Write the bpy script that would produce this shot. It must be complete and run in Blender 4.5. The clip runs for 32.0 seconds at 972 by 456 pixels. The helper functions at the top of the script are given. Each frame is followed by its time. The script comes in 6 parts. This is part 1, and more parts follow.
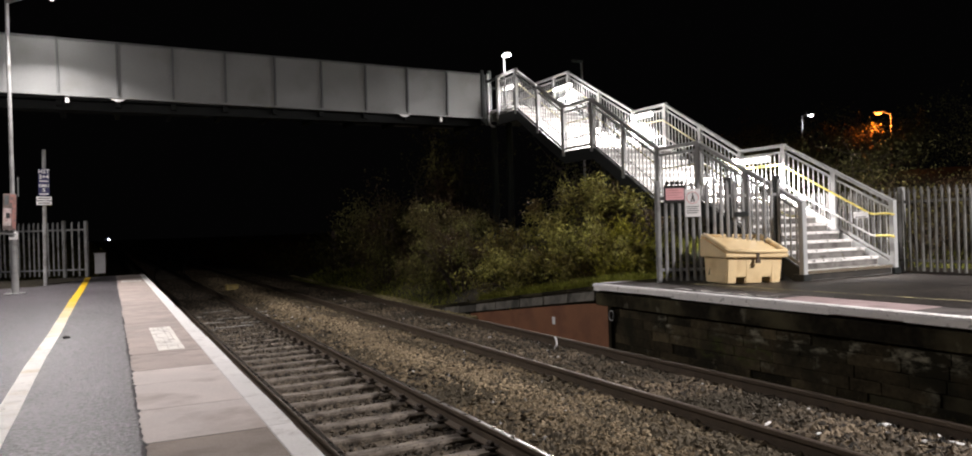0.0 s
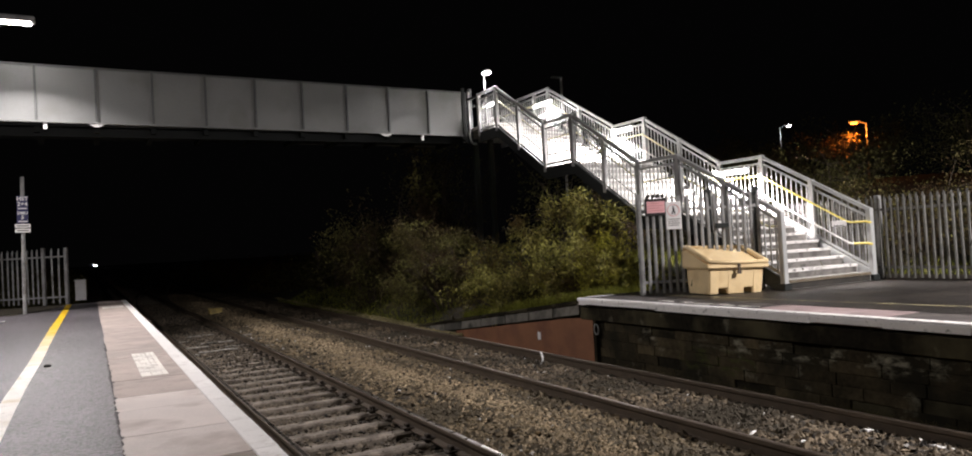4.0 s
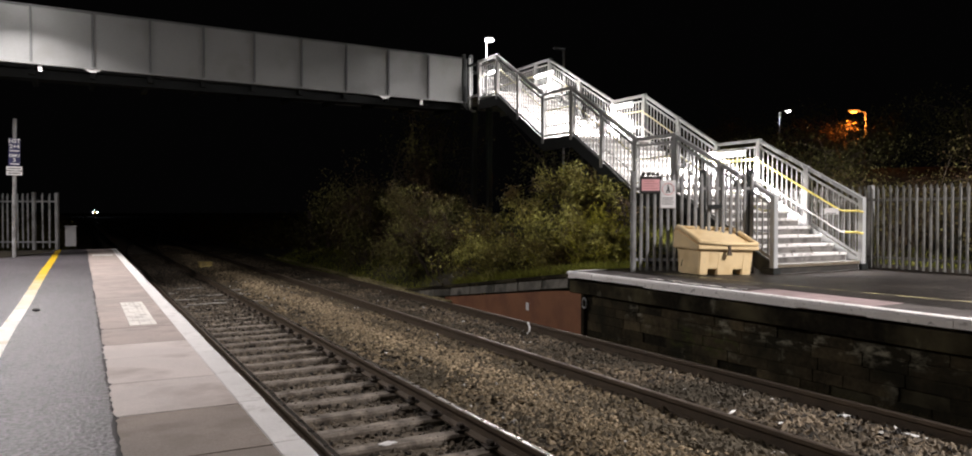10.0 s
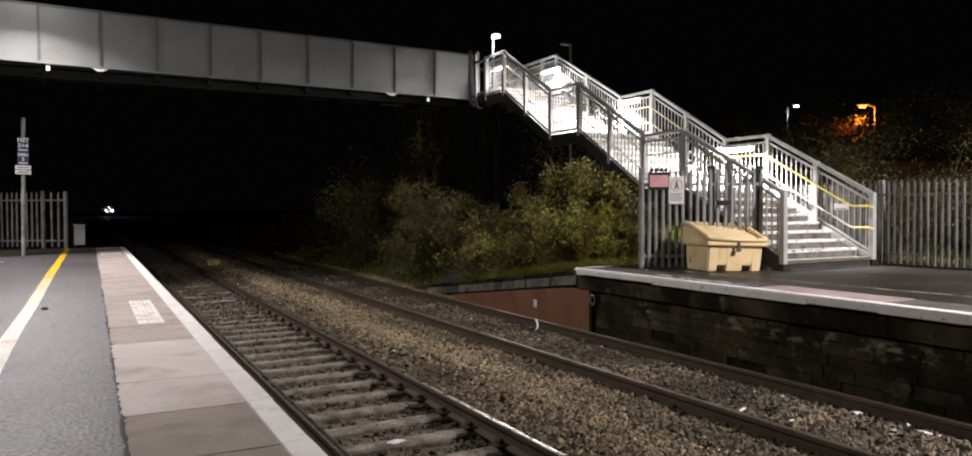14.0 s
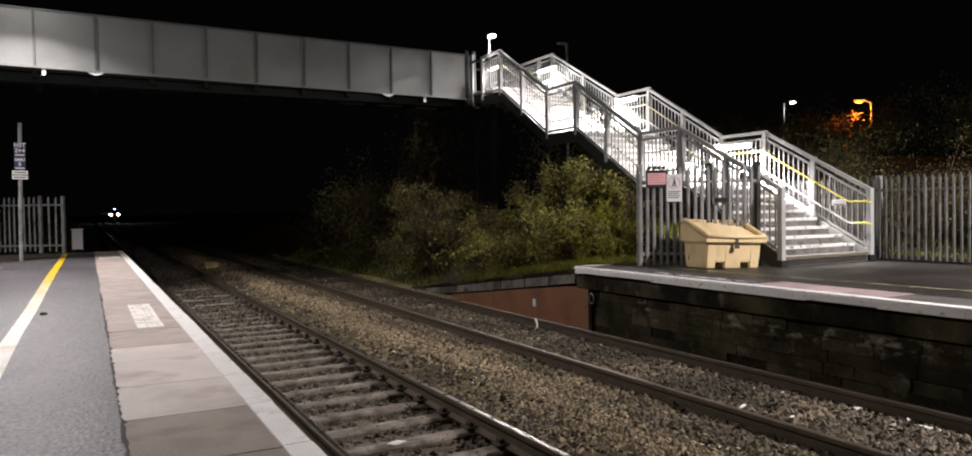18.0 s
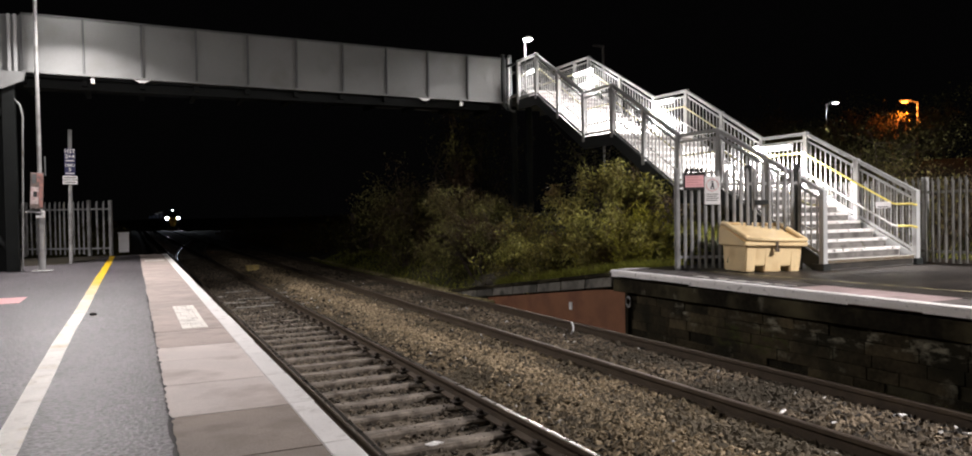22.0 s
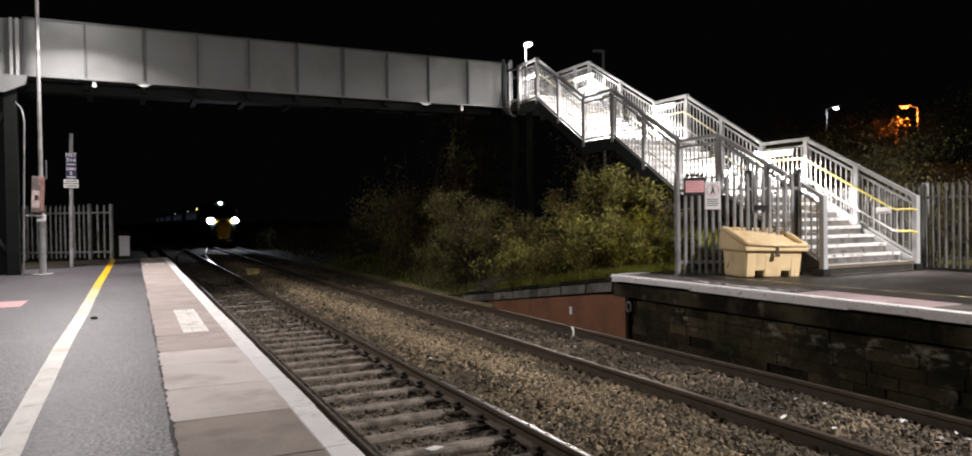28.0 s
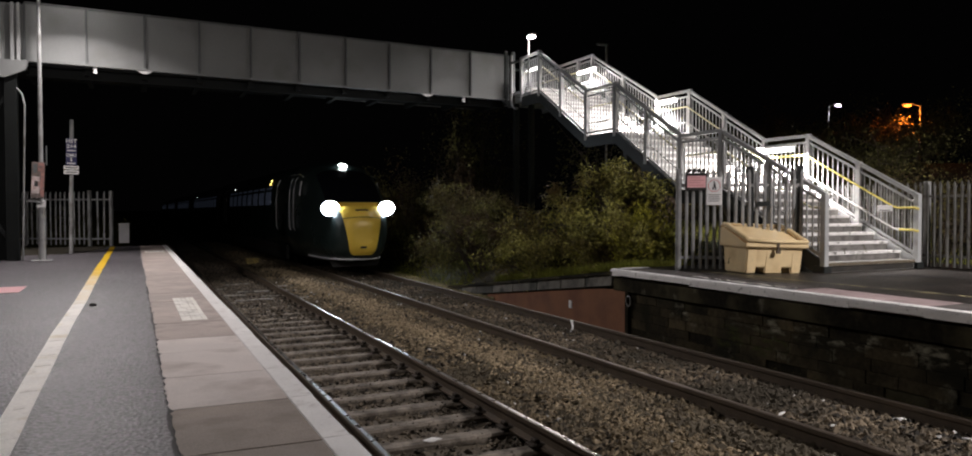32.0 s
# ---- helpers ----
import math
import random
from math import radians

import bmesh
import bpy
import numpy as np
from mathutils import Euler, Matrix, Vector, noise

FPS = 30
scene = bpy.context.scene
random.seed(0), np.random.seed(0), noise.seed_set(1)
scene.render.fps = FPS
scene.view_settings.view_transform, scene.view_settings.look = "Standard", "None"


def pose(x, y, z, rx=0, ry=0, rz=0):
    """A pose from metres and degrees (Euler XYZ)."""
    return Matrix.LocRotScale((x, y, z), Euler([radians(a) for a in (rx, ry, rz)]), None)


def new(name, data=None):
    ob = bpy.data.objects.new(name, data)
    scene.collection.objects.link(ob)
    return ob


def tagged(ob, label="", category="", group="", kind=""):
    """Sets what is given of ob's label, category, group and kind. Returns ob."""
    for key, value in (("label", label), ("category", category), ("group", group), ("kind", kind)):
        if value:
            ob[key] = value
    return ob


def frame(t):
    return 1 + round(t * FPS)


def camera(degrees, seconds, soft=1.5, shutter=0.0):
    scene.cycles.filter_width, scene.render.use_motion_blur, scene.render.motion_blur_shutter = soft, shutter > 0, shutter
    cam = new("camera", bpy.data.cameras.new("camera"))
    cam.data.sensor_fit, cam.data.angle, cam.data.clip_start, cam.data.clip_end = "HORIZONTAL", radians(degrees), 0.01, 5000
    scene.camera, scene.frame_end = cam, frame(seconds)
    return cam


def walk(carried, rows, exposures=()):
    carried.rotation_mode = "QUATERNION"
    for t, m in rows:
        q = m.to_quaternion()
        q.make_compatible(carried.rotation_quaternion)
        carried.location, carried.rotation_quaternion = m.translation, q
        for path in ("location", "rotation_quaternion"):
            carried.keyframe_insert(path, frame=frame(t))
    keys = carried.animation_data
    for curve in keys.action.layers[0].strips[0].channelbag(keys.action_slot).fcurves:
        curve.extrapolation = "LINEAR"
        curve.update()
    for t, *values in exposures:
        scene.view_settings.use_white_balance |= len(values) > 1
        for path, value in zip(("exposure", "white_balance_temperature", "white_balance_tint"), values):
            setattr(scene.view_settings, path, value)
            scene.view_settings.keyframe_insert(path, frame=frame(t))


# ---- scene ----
cam = camera(67.0, 32.0, soft=1.8)
# ---------------------------------------------------------------- camera
# a hand-held camera on the near platform: it turns, and sways by a few centimetres
# seconds, yaw, pitch, roll, place
PATH = [
    (0, -27.13, 0.01, 1.76, 0.016, 0.035, 1.136), (0.5, -27.10, 0.46, 1.65, 0.012, 0.035, 1.141), (1, -27.94, 0.14, 1.78, 0.015, 0.026, 1.136), (1.5, -27.12, 0.19, 1.96, 0.011, 0.026, 1.141),
    (2, -27.54, 0.09, 2.20, 0.019, 0.027, 1.143), (2.5, -27.72, 0.84, 2.52, 0.023, 0.021, 1.143), (3, -28.59, 0.92, 2.47, 0.018, -0.014, 1.145), (3.5, -28.35, 1.28, 3.15, 0.012, -0.022, 1.137),
    (5.5, -27.80, 0.40, 2.35, 0.023, 0.023, 1.143), (6, -28.03, -0.52, 1.39, 0.026, 0.016, 1.137), (6.5, -28.44, -1.04, 1.11, 0.028, 0.018, 1.139), (7, -28.77, -1.79, 0.46, 0.019, 0.013, 1.140),
    (7.5, -28.97, -1.69, 0.22, 0.004, -0.017, 1.139), (8, -28.95, -1.57, 0.34, 0.004, -0.024, 1.138), (8.5, -28.97, -1.10, 0.53, -0.001, -0.023, 1.142), (9, -28.91, -1.01, 0.42, -0.002, -0.027, 1.137),
    (9.5, -28.51, -1.25, 0.33, -0.002, -0.025, 1.142), (10, -28.88, -1.19, -0.03, 0.001, -0.018, 1.137), (10.5, -28.94, -1.10, -0.09, 0.001, -0.016, 1.133), (11, -29.12, -1.00, -0.37, 0.003, -0.026, 1.133),
    (11.5, -28.90, -1.41, -0.35, 0.002, -0.023, 1.138), (12, -28.51, -1.73, -0.25, -0.001, -0.010, 1.140), (12.5, -28.54, -1.64, 0.10, 0.013, 0.016, 1.145), (13, -28.38, -1.85, 0.37, 0.017, 0.020, 1.138),
    (13.5, -28.02, -1.56, 0.41, 0.014, 0.017, 1.138), (14, -28.34, -1.44, 0.22, 0.012, 0.021, 1.139), (14.5, -28.33, -1.09, -0.04, 0.007, 0.015, 1.140), (16.5, -28.75, -1.00, -0.13, 0.004, 0.012, 1.141),
    (17, -28.81, -1.00, 0.13, 0.000, 0.013, 1.142), (17.5, -28.38, -1.62, 0.67, 0.003, -0.005, 1.130), (18, -28.50, -1.47, 0.88, 0.009, 0.021, 1.142), (18.5, -28.22, -1.16, 0.99, 0.014, 0.019, 1.141),
    (19, -28.08, -0.56, 1.01, -0.005, -0.023, 1.139), (19.5, -27.69, -0.18, 1.08, 0.015, 0.021, 1.142), (20, -27.02, -0.03, 1.12, 0.008, 0.026, 1.136), (20.5, -26.90, 0.08, 0.93, 0.009, 0.020, 1.140),
    (21, -25.81, -1.41, 0.51, 0.005, 0.025, 1.137), (21.5, -25.89, -1.45, 0.96, 0.025, 0.044, 1.146), (22, -25.70, -1.16, 0.98, -0.013, -0.014, 1.138), (22.5, -26.18, -1.27, 0.81, -0.019, -0.015, 1.148),
    (23, -26.97, -0.94, 0.97, -0.017, -0.024, 1.150), (23.5, -26.59, -1.08, 0.54, -0.023, -0.008, 1.139), (24, -26.32, -1.16, 0.63, -0.026, -0.009, 1.141), (24.5, -26.53, -1.16, 0.73, -0.019, -0.015, 1.144),
    (25, -26.41, -0.64, 0.76, -0.022, -0.024, 1.141), (25.5, -26.72, -0.65, 0.67, -0.026, -0.020, 1.136), (27.5, -25.81, -0.70, 0.70, -0.039, -0.020, 1.140), (28, -25.68, -0.83, 0.86, -0.024, -0.025, 1.144),
    (28.5, -25.99, -1.06, 1.05, -0.019, -0.029, 1.134), (29, -25.70, -0.04, 0.68, -0.017, -0.021, 1.138), (29.5, -26.18, -1.10, 0.65, -0.018, -0.022, 1.143), (30, -25.86, -1.18, 0.72, -0.022, -0.013, 1.146),
    (30.5, -26.03, -1.20, 0.58, -0.020, -0.003, 1.142), (31, -25.96, -0.99, 0.46, -0.015, 0.003, 1.139), (31.5, -25.82, -1.01, 0.51, -0.019, -0.001, 1.137), (32, -25.67, -1.41, 0.03, -0.021, 0.004, 1.140),
]
walk(cam, [(t, pose(x, y, z, 90 + pitch, roll, yaw)) for t, yaw, pitch, roll, x, y, z in PATH],
     exposures=[(0.0, 0.0), (20.0, 0.0), (22.0, 0.1), (29.0, 0.1), (30.0, -0.2), (31.0, -0.76), (32.0, -0.66)])

# ---------------------------------------------------------------- night sky and lamps
world = bpy.data.worlds.new("night")
scene.world = world
world.use_nodes = True
world.node_tree.nodes["Background"].inputs[0].default_value = (0.42, 0.4, 0.42, 1)
world.node_tree.nodes["Background"].inputs[1].default_value = 0.0024


def lamp(name, kind, m, power, color, size=0.2, size_y=None, spread=180):
    data = bpy.data.lights.new(name, kind)
    data.energy, data.color = power, color
    if kind == "AREA":
        data.size = size
        if size_y:
            data.shape, data.size_y = "RECTANGLE", size_y
        data.spread = radians(spread)
    else:
        data.shadow_soft_size = size
    ob = new(name, data)
    ob.matrix_world = m
    return ob


LED = (1.0, 0.932, 0.925)
# the fourth lamp is unseen, added to brighten the end fence and stop sign
PLATFORM_LAMPS = [(-1.2, 18.4, 6.42), (-1.25, 8.8, 6.1), (12.2, 0.8, 6.1), (-4.9, 20.3, 4.0)]
POWERS = [(430, 143, -24), (262, 180, 20), (2350, 180, 0), (350, 170, 0)]
for (x, y, z), (p, cone, tilt) in zip(PLATFORM_LAMPS, POWERS):
    lamp("platform_light", "AREA", pose(x, y, z - 0.09, tilt, 0, 0), p, LED, 0.5, 0.22, cone)
lamp("stair_light", "AREA", pose(10.2, 18.3, 5.97, -28, 22, 0), 170, LED, 0.25, 0.2, 140)
# light bars on the far parapet of each landing
BARS = [(18.35, 19.3, 5.36), (14.72, 15.55, 3.94), (11.05, 12.05, 2.43)]
for (y0, y1, z), p in zip(BARS, (300, 600, 400)):
    lamp("bar_light", "AREA", pose(12.30, (y0 + y1) / 2, z - 0.08, 24 if z < 5 else -10, 22 if z > 3 else 10, 0), p, LED, 0.08, y1 - y0, 165)
# an extra narrow lamp at the lowest bar, added to brighten the lower flight
lamp("bar_light", "AREA", pose(12.28, 11.25, 2.34, -30, -10, 0), 330, LED, 0.08, 0.5, 84)
lamp("bar_light", "AREA", pose(10.36, 18.28, 5.08, 0, -20, 0), 22, LED, 0.08, 0.8)
lamp("street_light_orange", "POINT", pose(39.75, 27.35, 6.4), 900, (1.0, 0.27, 0.04), 0.25)
lamp("street_light_white", "POINT", pose(49.5, 40.6, 8.6), 450, (0.95, 1.0, 1.0), 0.25)

# ---------------------------------------------------------------- materials


def mat(name, base, rough=0.7, metal=0.0, var=0.35, scale=3.0, fine=60.0, bump=0.15, stain=None, amount=0.4,
        spread=1.2, spec=0.5, island=0.0, grain=0.4, whole=False, specks=None, streak=None, each=0.0):
    """A surface with broad and fine variation of tone, a stain colour, and fine relief."""
    m = bpy.data.materials.new(name)
    m.use_nodes = True
    nt = m.node_tree
    n, l = nt.nodes, nt.links
    b = n["Principled BSDF"]
    b.inputs["Roughness"].default_value, b.inputs["Metallic"].default_value = rough, metal
    b.inputs["Specular IOR Level"].default_value = spec
    tc, info = n.new("ShaderNodeTexCoord"), n.new("ShaderNodeObjectInfo")
    off = n.new("ShaderNodeVectorMath")
    off.operation = "SCALE"
    off.inputs[0].default_value = (37.0, 19.0, 53.0)
    l.new(info.outputs["Random"], off.inputs["Scale"])
    add = n.new("ShaderNodeVectorMath")
    if whole:
        # one pattern runs on over neighbouring pieces
        place = n.new("ShaderNodeNewGeometry")
        l.new(place.outputs["Position"], add.inputs[0])
    else:
        l.new(tc.outputs["Object"], add.inputs[0]), l.new(off.outputs[0], add.inputs[1])

    def tex(s, detail):
        t = n.new("ShaderNodeTexNoise")
        t.inputs["Scale"].default_value, t.inputs["Detail"].default_value = s, detail
        l.new(add.outputs[0], t.inputs["Vector"])
        return t
    broad, small = tex(scale, 5), tex(fine, 3)
    mix = n.new("ShaderNodeMix")
    mix.data_type = "FLOAT"
    mix.inputs[0].default_value = grain
    l.new(broad.outputs[0], mix.inputs[2]), l.new(small.outputs[0], mix.inputs[3])
    ramp = n.new("ShaderNodeMapRange")
    ramp.inputs[1].default_value, ramp.inputs[2].default_value = 0.3, 0.7
    ramp.inputs[3].default_value, ramp.inputs[4].default_value = 1 - var, 1 + var
    l.new(mix.outputs[0], ramp.inputs[0])
    value = ramp.outputs[0]
    if island:
        geo = n.new("ShaderNodeNewGeometry")
        r2 = n.new("ShaderNodeMapRange")
        r2.inputs[3].default_value, r2.inputs[4].default_value = 1 - island, 1 + island
        l.new(geo.outputs["Random Per Island"], r2.inputs[0])
        mul = n.new("ShaderNodeMath")
        mul.operation = "MULTIPLY"
        l.new(value, mul.inputs[0]), l.new(r2.outputs[0], mul.inputs[1])
        value = mul.outputs[0]
    if each:
        r3, mul = n.new("ShaderNodeMapRange"), n.new("ShaderNodeMath")
        r3.inputs[3].default_value, r3.inputs[4].default_value = 1 - each, 1 + each
        mul.operation = "MULTIPLY"
        l.new(info.outputs["Random"], r3.inputs[0]), l.new(value, mul.inputs[0]), l.new(r3.outputs[0], mul.inputs[1])
        value = mul.outputs[0]
    tint = n.new("ShaderNodeVectorMath")
    tint.operation = "SCALE"
    tint.inputs[0].default_value = base
    l.new(value, tint.inputs["Scale"])
    color = tint.outputs[0]
    if stain:
        st = tex(spread, 6)
        edge = n.new("ShaderNodeMapRange")
        edge.inputs[1].default_value, edge.inputs[2].default_value = 0.62 - amount * 0.4, 0.8 - amount * 0.4
        l.new(st.outputs[0], edge.inputs[0])
        mc = n.new("ShaderNodeMix")
        mc.data_type = "RGBA"
        mc.inputs[7].default_value = (*stain, 1)
        l.new(edge.outputs[0], mc.inputs[0]), l.new(color, mc.inputs[6])
        color = mc.outputs[2]
    if streak:
        # runs of a second colour: colour, share, scale, stretch along x, y, z
        mp, st = n.new("ShaderNodeMapping"), n.new("ShaderNodeTexNoise")
        mp.inputs["Scale"].default_value = streak[3]
        st.inputs["Scale"].default_value, st.inputs["Detail"].default_value, st.inputs["Roughness"].default_value = streak[2], 7, 0.65
        l.new(add.outputs[0], mp.inputs[0]), l.new(mp.outputs[0], st.inputs["Vector"])
        edge, mc = n.new("ShaderNodeMapRange"), n.new("ShaderNodeMix")
        edge.inputs[1].default_value, edge.inputs[2].default_value = 0.64 - streak[1] * 0.4, 0.84 - streak[1] * 0.4
        l.new(st.outputs[0], edge.inputs[0])
        mc.data_type = "RGBA"
        mc.inputs[7].default_value = (*streak[0], 1)
        l.new(edge.outputs[0], mc.inputs[0]), l.new(color, mc.inputs[6])
        color = mc.outputs[2]
    if specks:
        vo, sep, cut, mc = n.new("ShaderNodeTexVoronoi"), n.new("ShaderNodeSeparateColor"), n.new("ShaderNodeMapRange"), n.new("ShaderNodeMix")
        vo.inputs["Scale"].default_value = specks[1]
        l.new(add.outputs[0], vo.inputs["Vector"]), l.new(vo.outputs["Color"], sep.inputs[0])
        cut.inputs[1].default_value, cut.inputs[2].default_value = specks[2], 1.0
        l.new(sep.outputs[0], cut.inputs[0])
        mc.data_type = "RGBA"
        mc.inputs[7].default_value = (*specks[0], 1)
        l.new(cut.outputs[0], mc.inputs[0]), l.new(color, mc.inputs[6])
        color = mc.outputs[2]
    l.new(color, b.inputs["Base Color"])
    rr = n.new("ShaderNodeMapRange")
    rr.inputs[3].default_value, rr.inputs[4].default_value = max(0.03, rough - 0.12), min(1, rough + 0.12)
    l.new(broad.outputs[0], rr.inputs[0]), l.new(rr.outputs[0], b.inputs["Roughness"])
    if bump:
        bp = n.new("ShaderNodeBump")
        bp.inputs["Strength"].default_value, bp.inputs["Distance"].default_value = bump, 0.01
        l.new(small.outputs[0], bp.inputs["Height"]), l.new(bp.outputs[0], b.inputs["Normal"])
    return m


def glow(name, color, strength):
    m = bpy.data.materials.new(name)
    m.use_nodes = True
    b = m.node_tree.nodes["Principled BSDF"]
    b.inputs["Base Color"].default_value = (*color, 1)
    b.inputs["Emission Color"].default_value = (*color, 1)
    b.inputs["Emission Strength"].default_value = strength
    return m


ASPHALT = mat("asphalt", (0.12, 0.109, 0.118), 0.5, var=1.0, scale=1.3, fine=42, bump=0.7, stain=(0.175, 0.161, 0.172), amount=0.38, spread=0.45, grain=0.6, specks=((0.012, 0.011, 0.012), 50, 0.38))
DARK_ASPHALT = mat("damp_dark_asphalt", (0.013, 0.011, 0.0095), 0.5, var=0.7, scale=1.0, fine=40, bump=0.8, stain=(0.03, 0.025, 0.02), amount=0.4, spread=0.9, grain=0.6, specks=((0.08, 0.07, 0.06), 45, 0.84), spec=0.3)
WORN_SLAB = mat("worn_brown_slab", (0.335, 0.28, 0.24), 0.75, var=0.3, scale=1.2, fine=90, bump=0.25, stain=(0.24, 0.2, 0.165), amount=0.35, spread=3.5)
SLAB = mat("concrete_slab", (0.46, 0.39, 0.352), 0.75, var=0.25, scale=1.6, fine=60, bump=0.25, stain=(0.37, 0.31, 0.275), amount=0.3, spread=4.5)
DIRTY_SLAB = mat("dirty_concrete", (0.18, 0.13, 0.12), 0.8, var=0.25, scale=1.2, fine=60, bump=0.25, stain=(0.1, 0.09, 0.085), amount=0.35, spread=1.5)
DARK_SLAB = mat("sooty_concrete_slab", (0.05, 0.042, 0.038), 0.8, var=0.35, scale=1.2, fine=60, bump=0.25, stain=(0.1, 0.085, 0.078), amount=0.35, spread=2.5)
SLAB_PALE = mat("concrete_slab_pale", (0.71, 0.64, 0.6), 0.75, var=0.18, scale=1.6, fine=90, bump=0.25, stain=(0.5, 0.43, 0.39), amount=0.25, spread=2.2)
WHITE_LINE = mat("white_line_paint", (0.86, 0.83, 0.815), 0.6, var=0.08, scale=3, fine=40)
CHIPPED_WHITE = mat("chipped_white_paint", (0.92, 0.9, 0.88), 0.6, var=0.08, scale=3, fine=40, stain=(0.07, 0.066, 0.06), amount=0.0, spread=12, streak=((0.16, 0.155, 0.14), 0.12, 7.0, (1, 1, 2.0)))
FADED_YELLOW = mat("faded_yellow_line_paint", (0.6, 0.53, 0.27), 0.65, var=0.3, scale=3, fine=40, stain=(0.16, 0.14, 0.09), amount=0.4, spread=4)
EDGE_PAINT = mat("scuffed_white_edge_paint", (0.9, 0.875, 0.855), 0.6, var=0.1, scale=3, fine=60, bump=0.15, stain=(0.5, 0.46, 0.43), amount=0.02, spread=9, streak=((0.62, 0.58, 0.55), 0.15, 4.0, (1, 1, 1)))
WORN_LINE = mat("worn_line_paint", (0.86, 0.83, 0.77), 0.65, var=0.15, scale=3, fine=40, stain=(0.4, 0.36, 0.32), amount=0.15, spread=5)
SAFETY_LINE = mat("safety_line_paint", (0.9, 0.87, 0.81), 0.6, var=0.15, scale=3, fine=45, bump=0.15, stain=(0.66, 0.58, 0.42), amount=0.2, spread=3.5, streak=((0.36, 0.33, 0.3), 0.14, 14.0, (1, 1, 1)))


def wear_to_yellow(m, fresh, y0, y1):
    """The paint goes over, by patches, from its worn colour to a fresh one along the platform."""
    nt = m.node_tree
    n, l = nt.nodes, nt.links
    b = n["Principled BSDF"]
    old = b.inputs["Base Color"].links[0].from_socket
    geo, sep, noi = n.new("ShaderNodeNewGeometry"), n.new("ShaderNodeSeparateXYZ"), n.new("ShaderNodeTexNoise")
    noi.inputs["Scale"].default_value, noi.inputs["Detail"].default_value = 2.5, 5
    l.new(geo.outputs["Position"], sep.inputs[0]), l.new(geo.outputs["Position"], noi.inputs["Vector"])
    ad = n.new("ShaderNodeMath")
    ad.operation, ad.inputs[1].default_value = "MULTIPLY_ADD", 5.0
    l.new(noi.outputs[0], ad.inputs[0]), l.new(sep.outputs[1], ad.inputs[2])
    mr, mx = n.new("ShaderNodeMapRange"), n.new("ShaderNodeMix")
    mr.inputs[1].default_value, mr.inputs[2].default_value = y0 + 2.5, y1 + 2.5
    mx.data_type = "RGBA"
    mx.inputs[7].default_value = (*fresh, 1)
    l.new(ad.outputs[0], mr.inputs[0]), l.new(mr.outputs[0], mx.inputs[0]), l.new(old, mx.inputs[6]), l.new(mx.outputs[2], b.inputs["Base Color"])


wear_to_yellow(SAFETY_LINE, (0.8, 0.5, 0.01), 10.0, 15.5)
BLACK_WALL = mat("sooty_masonry", (0.018, 0.015, 0.009), 0.85, var=0.8, scale=2.2, fine=18, bump=0.9, stain=(0.08, 0.07, 0.04), amount=0.3, spread=1.5, whole=True, spec=0.1, streak=((0.24, 0.225, 0.17), 0.08, 3.0, (1.0, 0.8, 0.5)))
SOOTY_STONE = mat("sooty_stone", (0.058, 0.046, 0.026), 0.85, var=0.7, scale=2.2, fine=18, bump=0.9, stain=(0.02, 0.018, 0.011), amount=0.4, spread=1.2, whole=True, spec=0.1, each=0.4, streak=((0.26, 0.245, 0.18), 0.12, 2.6, (1.0, 0.9, 1.1)))


def lime_band(m, colour, z, half, y0, y1):
    """A lime stain that has run out of one course of the wall."""
    nt = m.node_tree
    n, l = nt.nodes, nt.links
    b = n["Principled BSDF"]
    old = b.inputs["Base Color"].links[0].from_socket
    geo, sep, noi, mp = n.new("ShaderNodeNewGeometry"), n.new("ShaderNodeSeparateXYZ"), n.new("ShaderNodeTexNoise"), n.new("ShaderNodeMapping")
    mp.inputs["Scale"].default_value = (1, 0.55, 1.3)
    noi.inputs["Scale"].default_value, noi.inputs["Detail"].default_value, noi.inputs["Roughness"].default_value = 7.0, 6, 0.65
    l.new(geo.outputs["Position"], sep.inputs[0]), l.new(geo.outputs["Position"], mp.inputs[0]), l.new(mp.outputs[0], noi.inputs["Vector"])
    spot = n.new("ShaderNodeMapRange")
    spot.inputs[1].default_value, spot.inputs[2].default_value = 0.5, 0.66
    l.new(noi.outputs[0], spot.inputs[0])
    factor = spot.outputs[0]
    for axis, centre, width in ((2, z, half), (1, (y0 + y1) / 2, (y1 - y0) / 2)):
        off, size, band, mul = n.new("ShaderNodeMath"), n.new("ShaderNodeMath"), n.new("ShaderNodeMapRange"), n.new("ShaderNodeMath")
        off.operation, off.inputs[1].default_value = "SUBTRACT", centre
        size.operation, mul.operation = "ABSOLUTE", "MULTIPLY"
        band.inputs[1].default_value, band.inputs[2].default_value = width, width * 0.5
        l.new(sep.outputs[axis], off.inputs[0]), l.new(off.outputs[0], size.inputs[0]), l.new(size.outputs[0], band.inputs[0])
        l.new(factor, mul.inputs[0]), l.new(band.outputs[0], mul.inputs[1])
        factor = mul.outputs[0]
    mx = n.new("ShaderNodeMix")
    mx.data_type = "RGBA"
    mx.inputs[7].default_value = (*colour, 1)
    l.new(factor, mx.inputs[0]), l.new(old, mx.inputs[6]), l.new(mx.outputs[2], b.inputs["Base Color"])


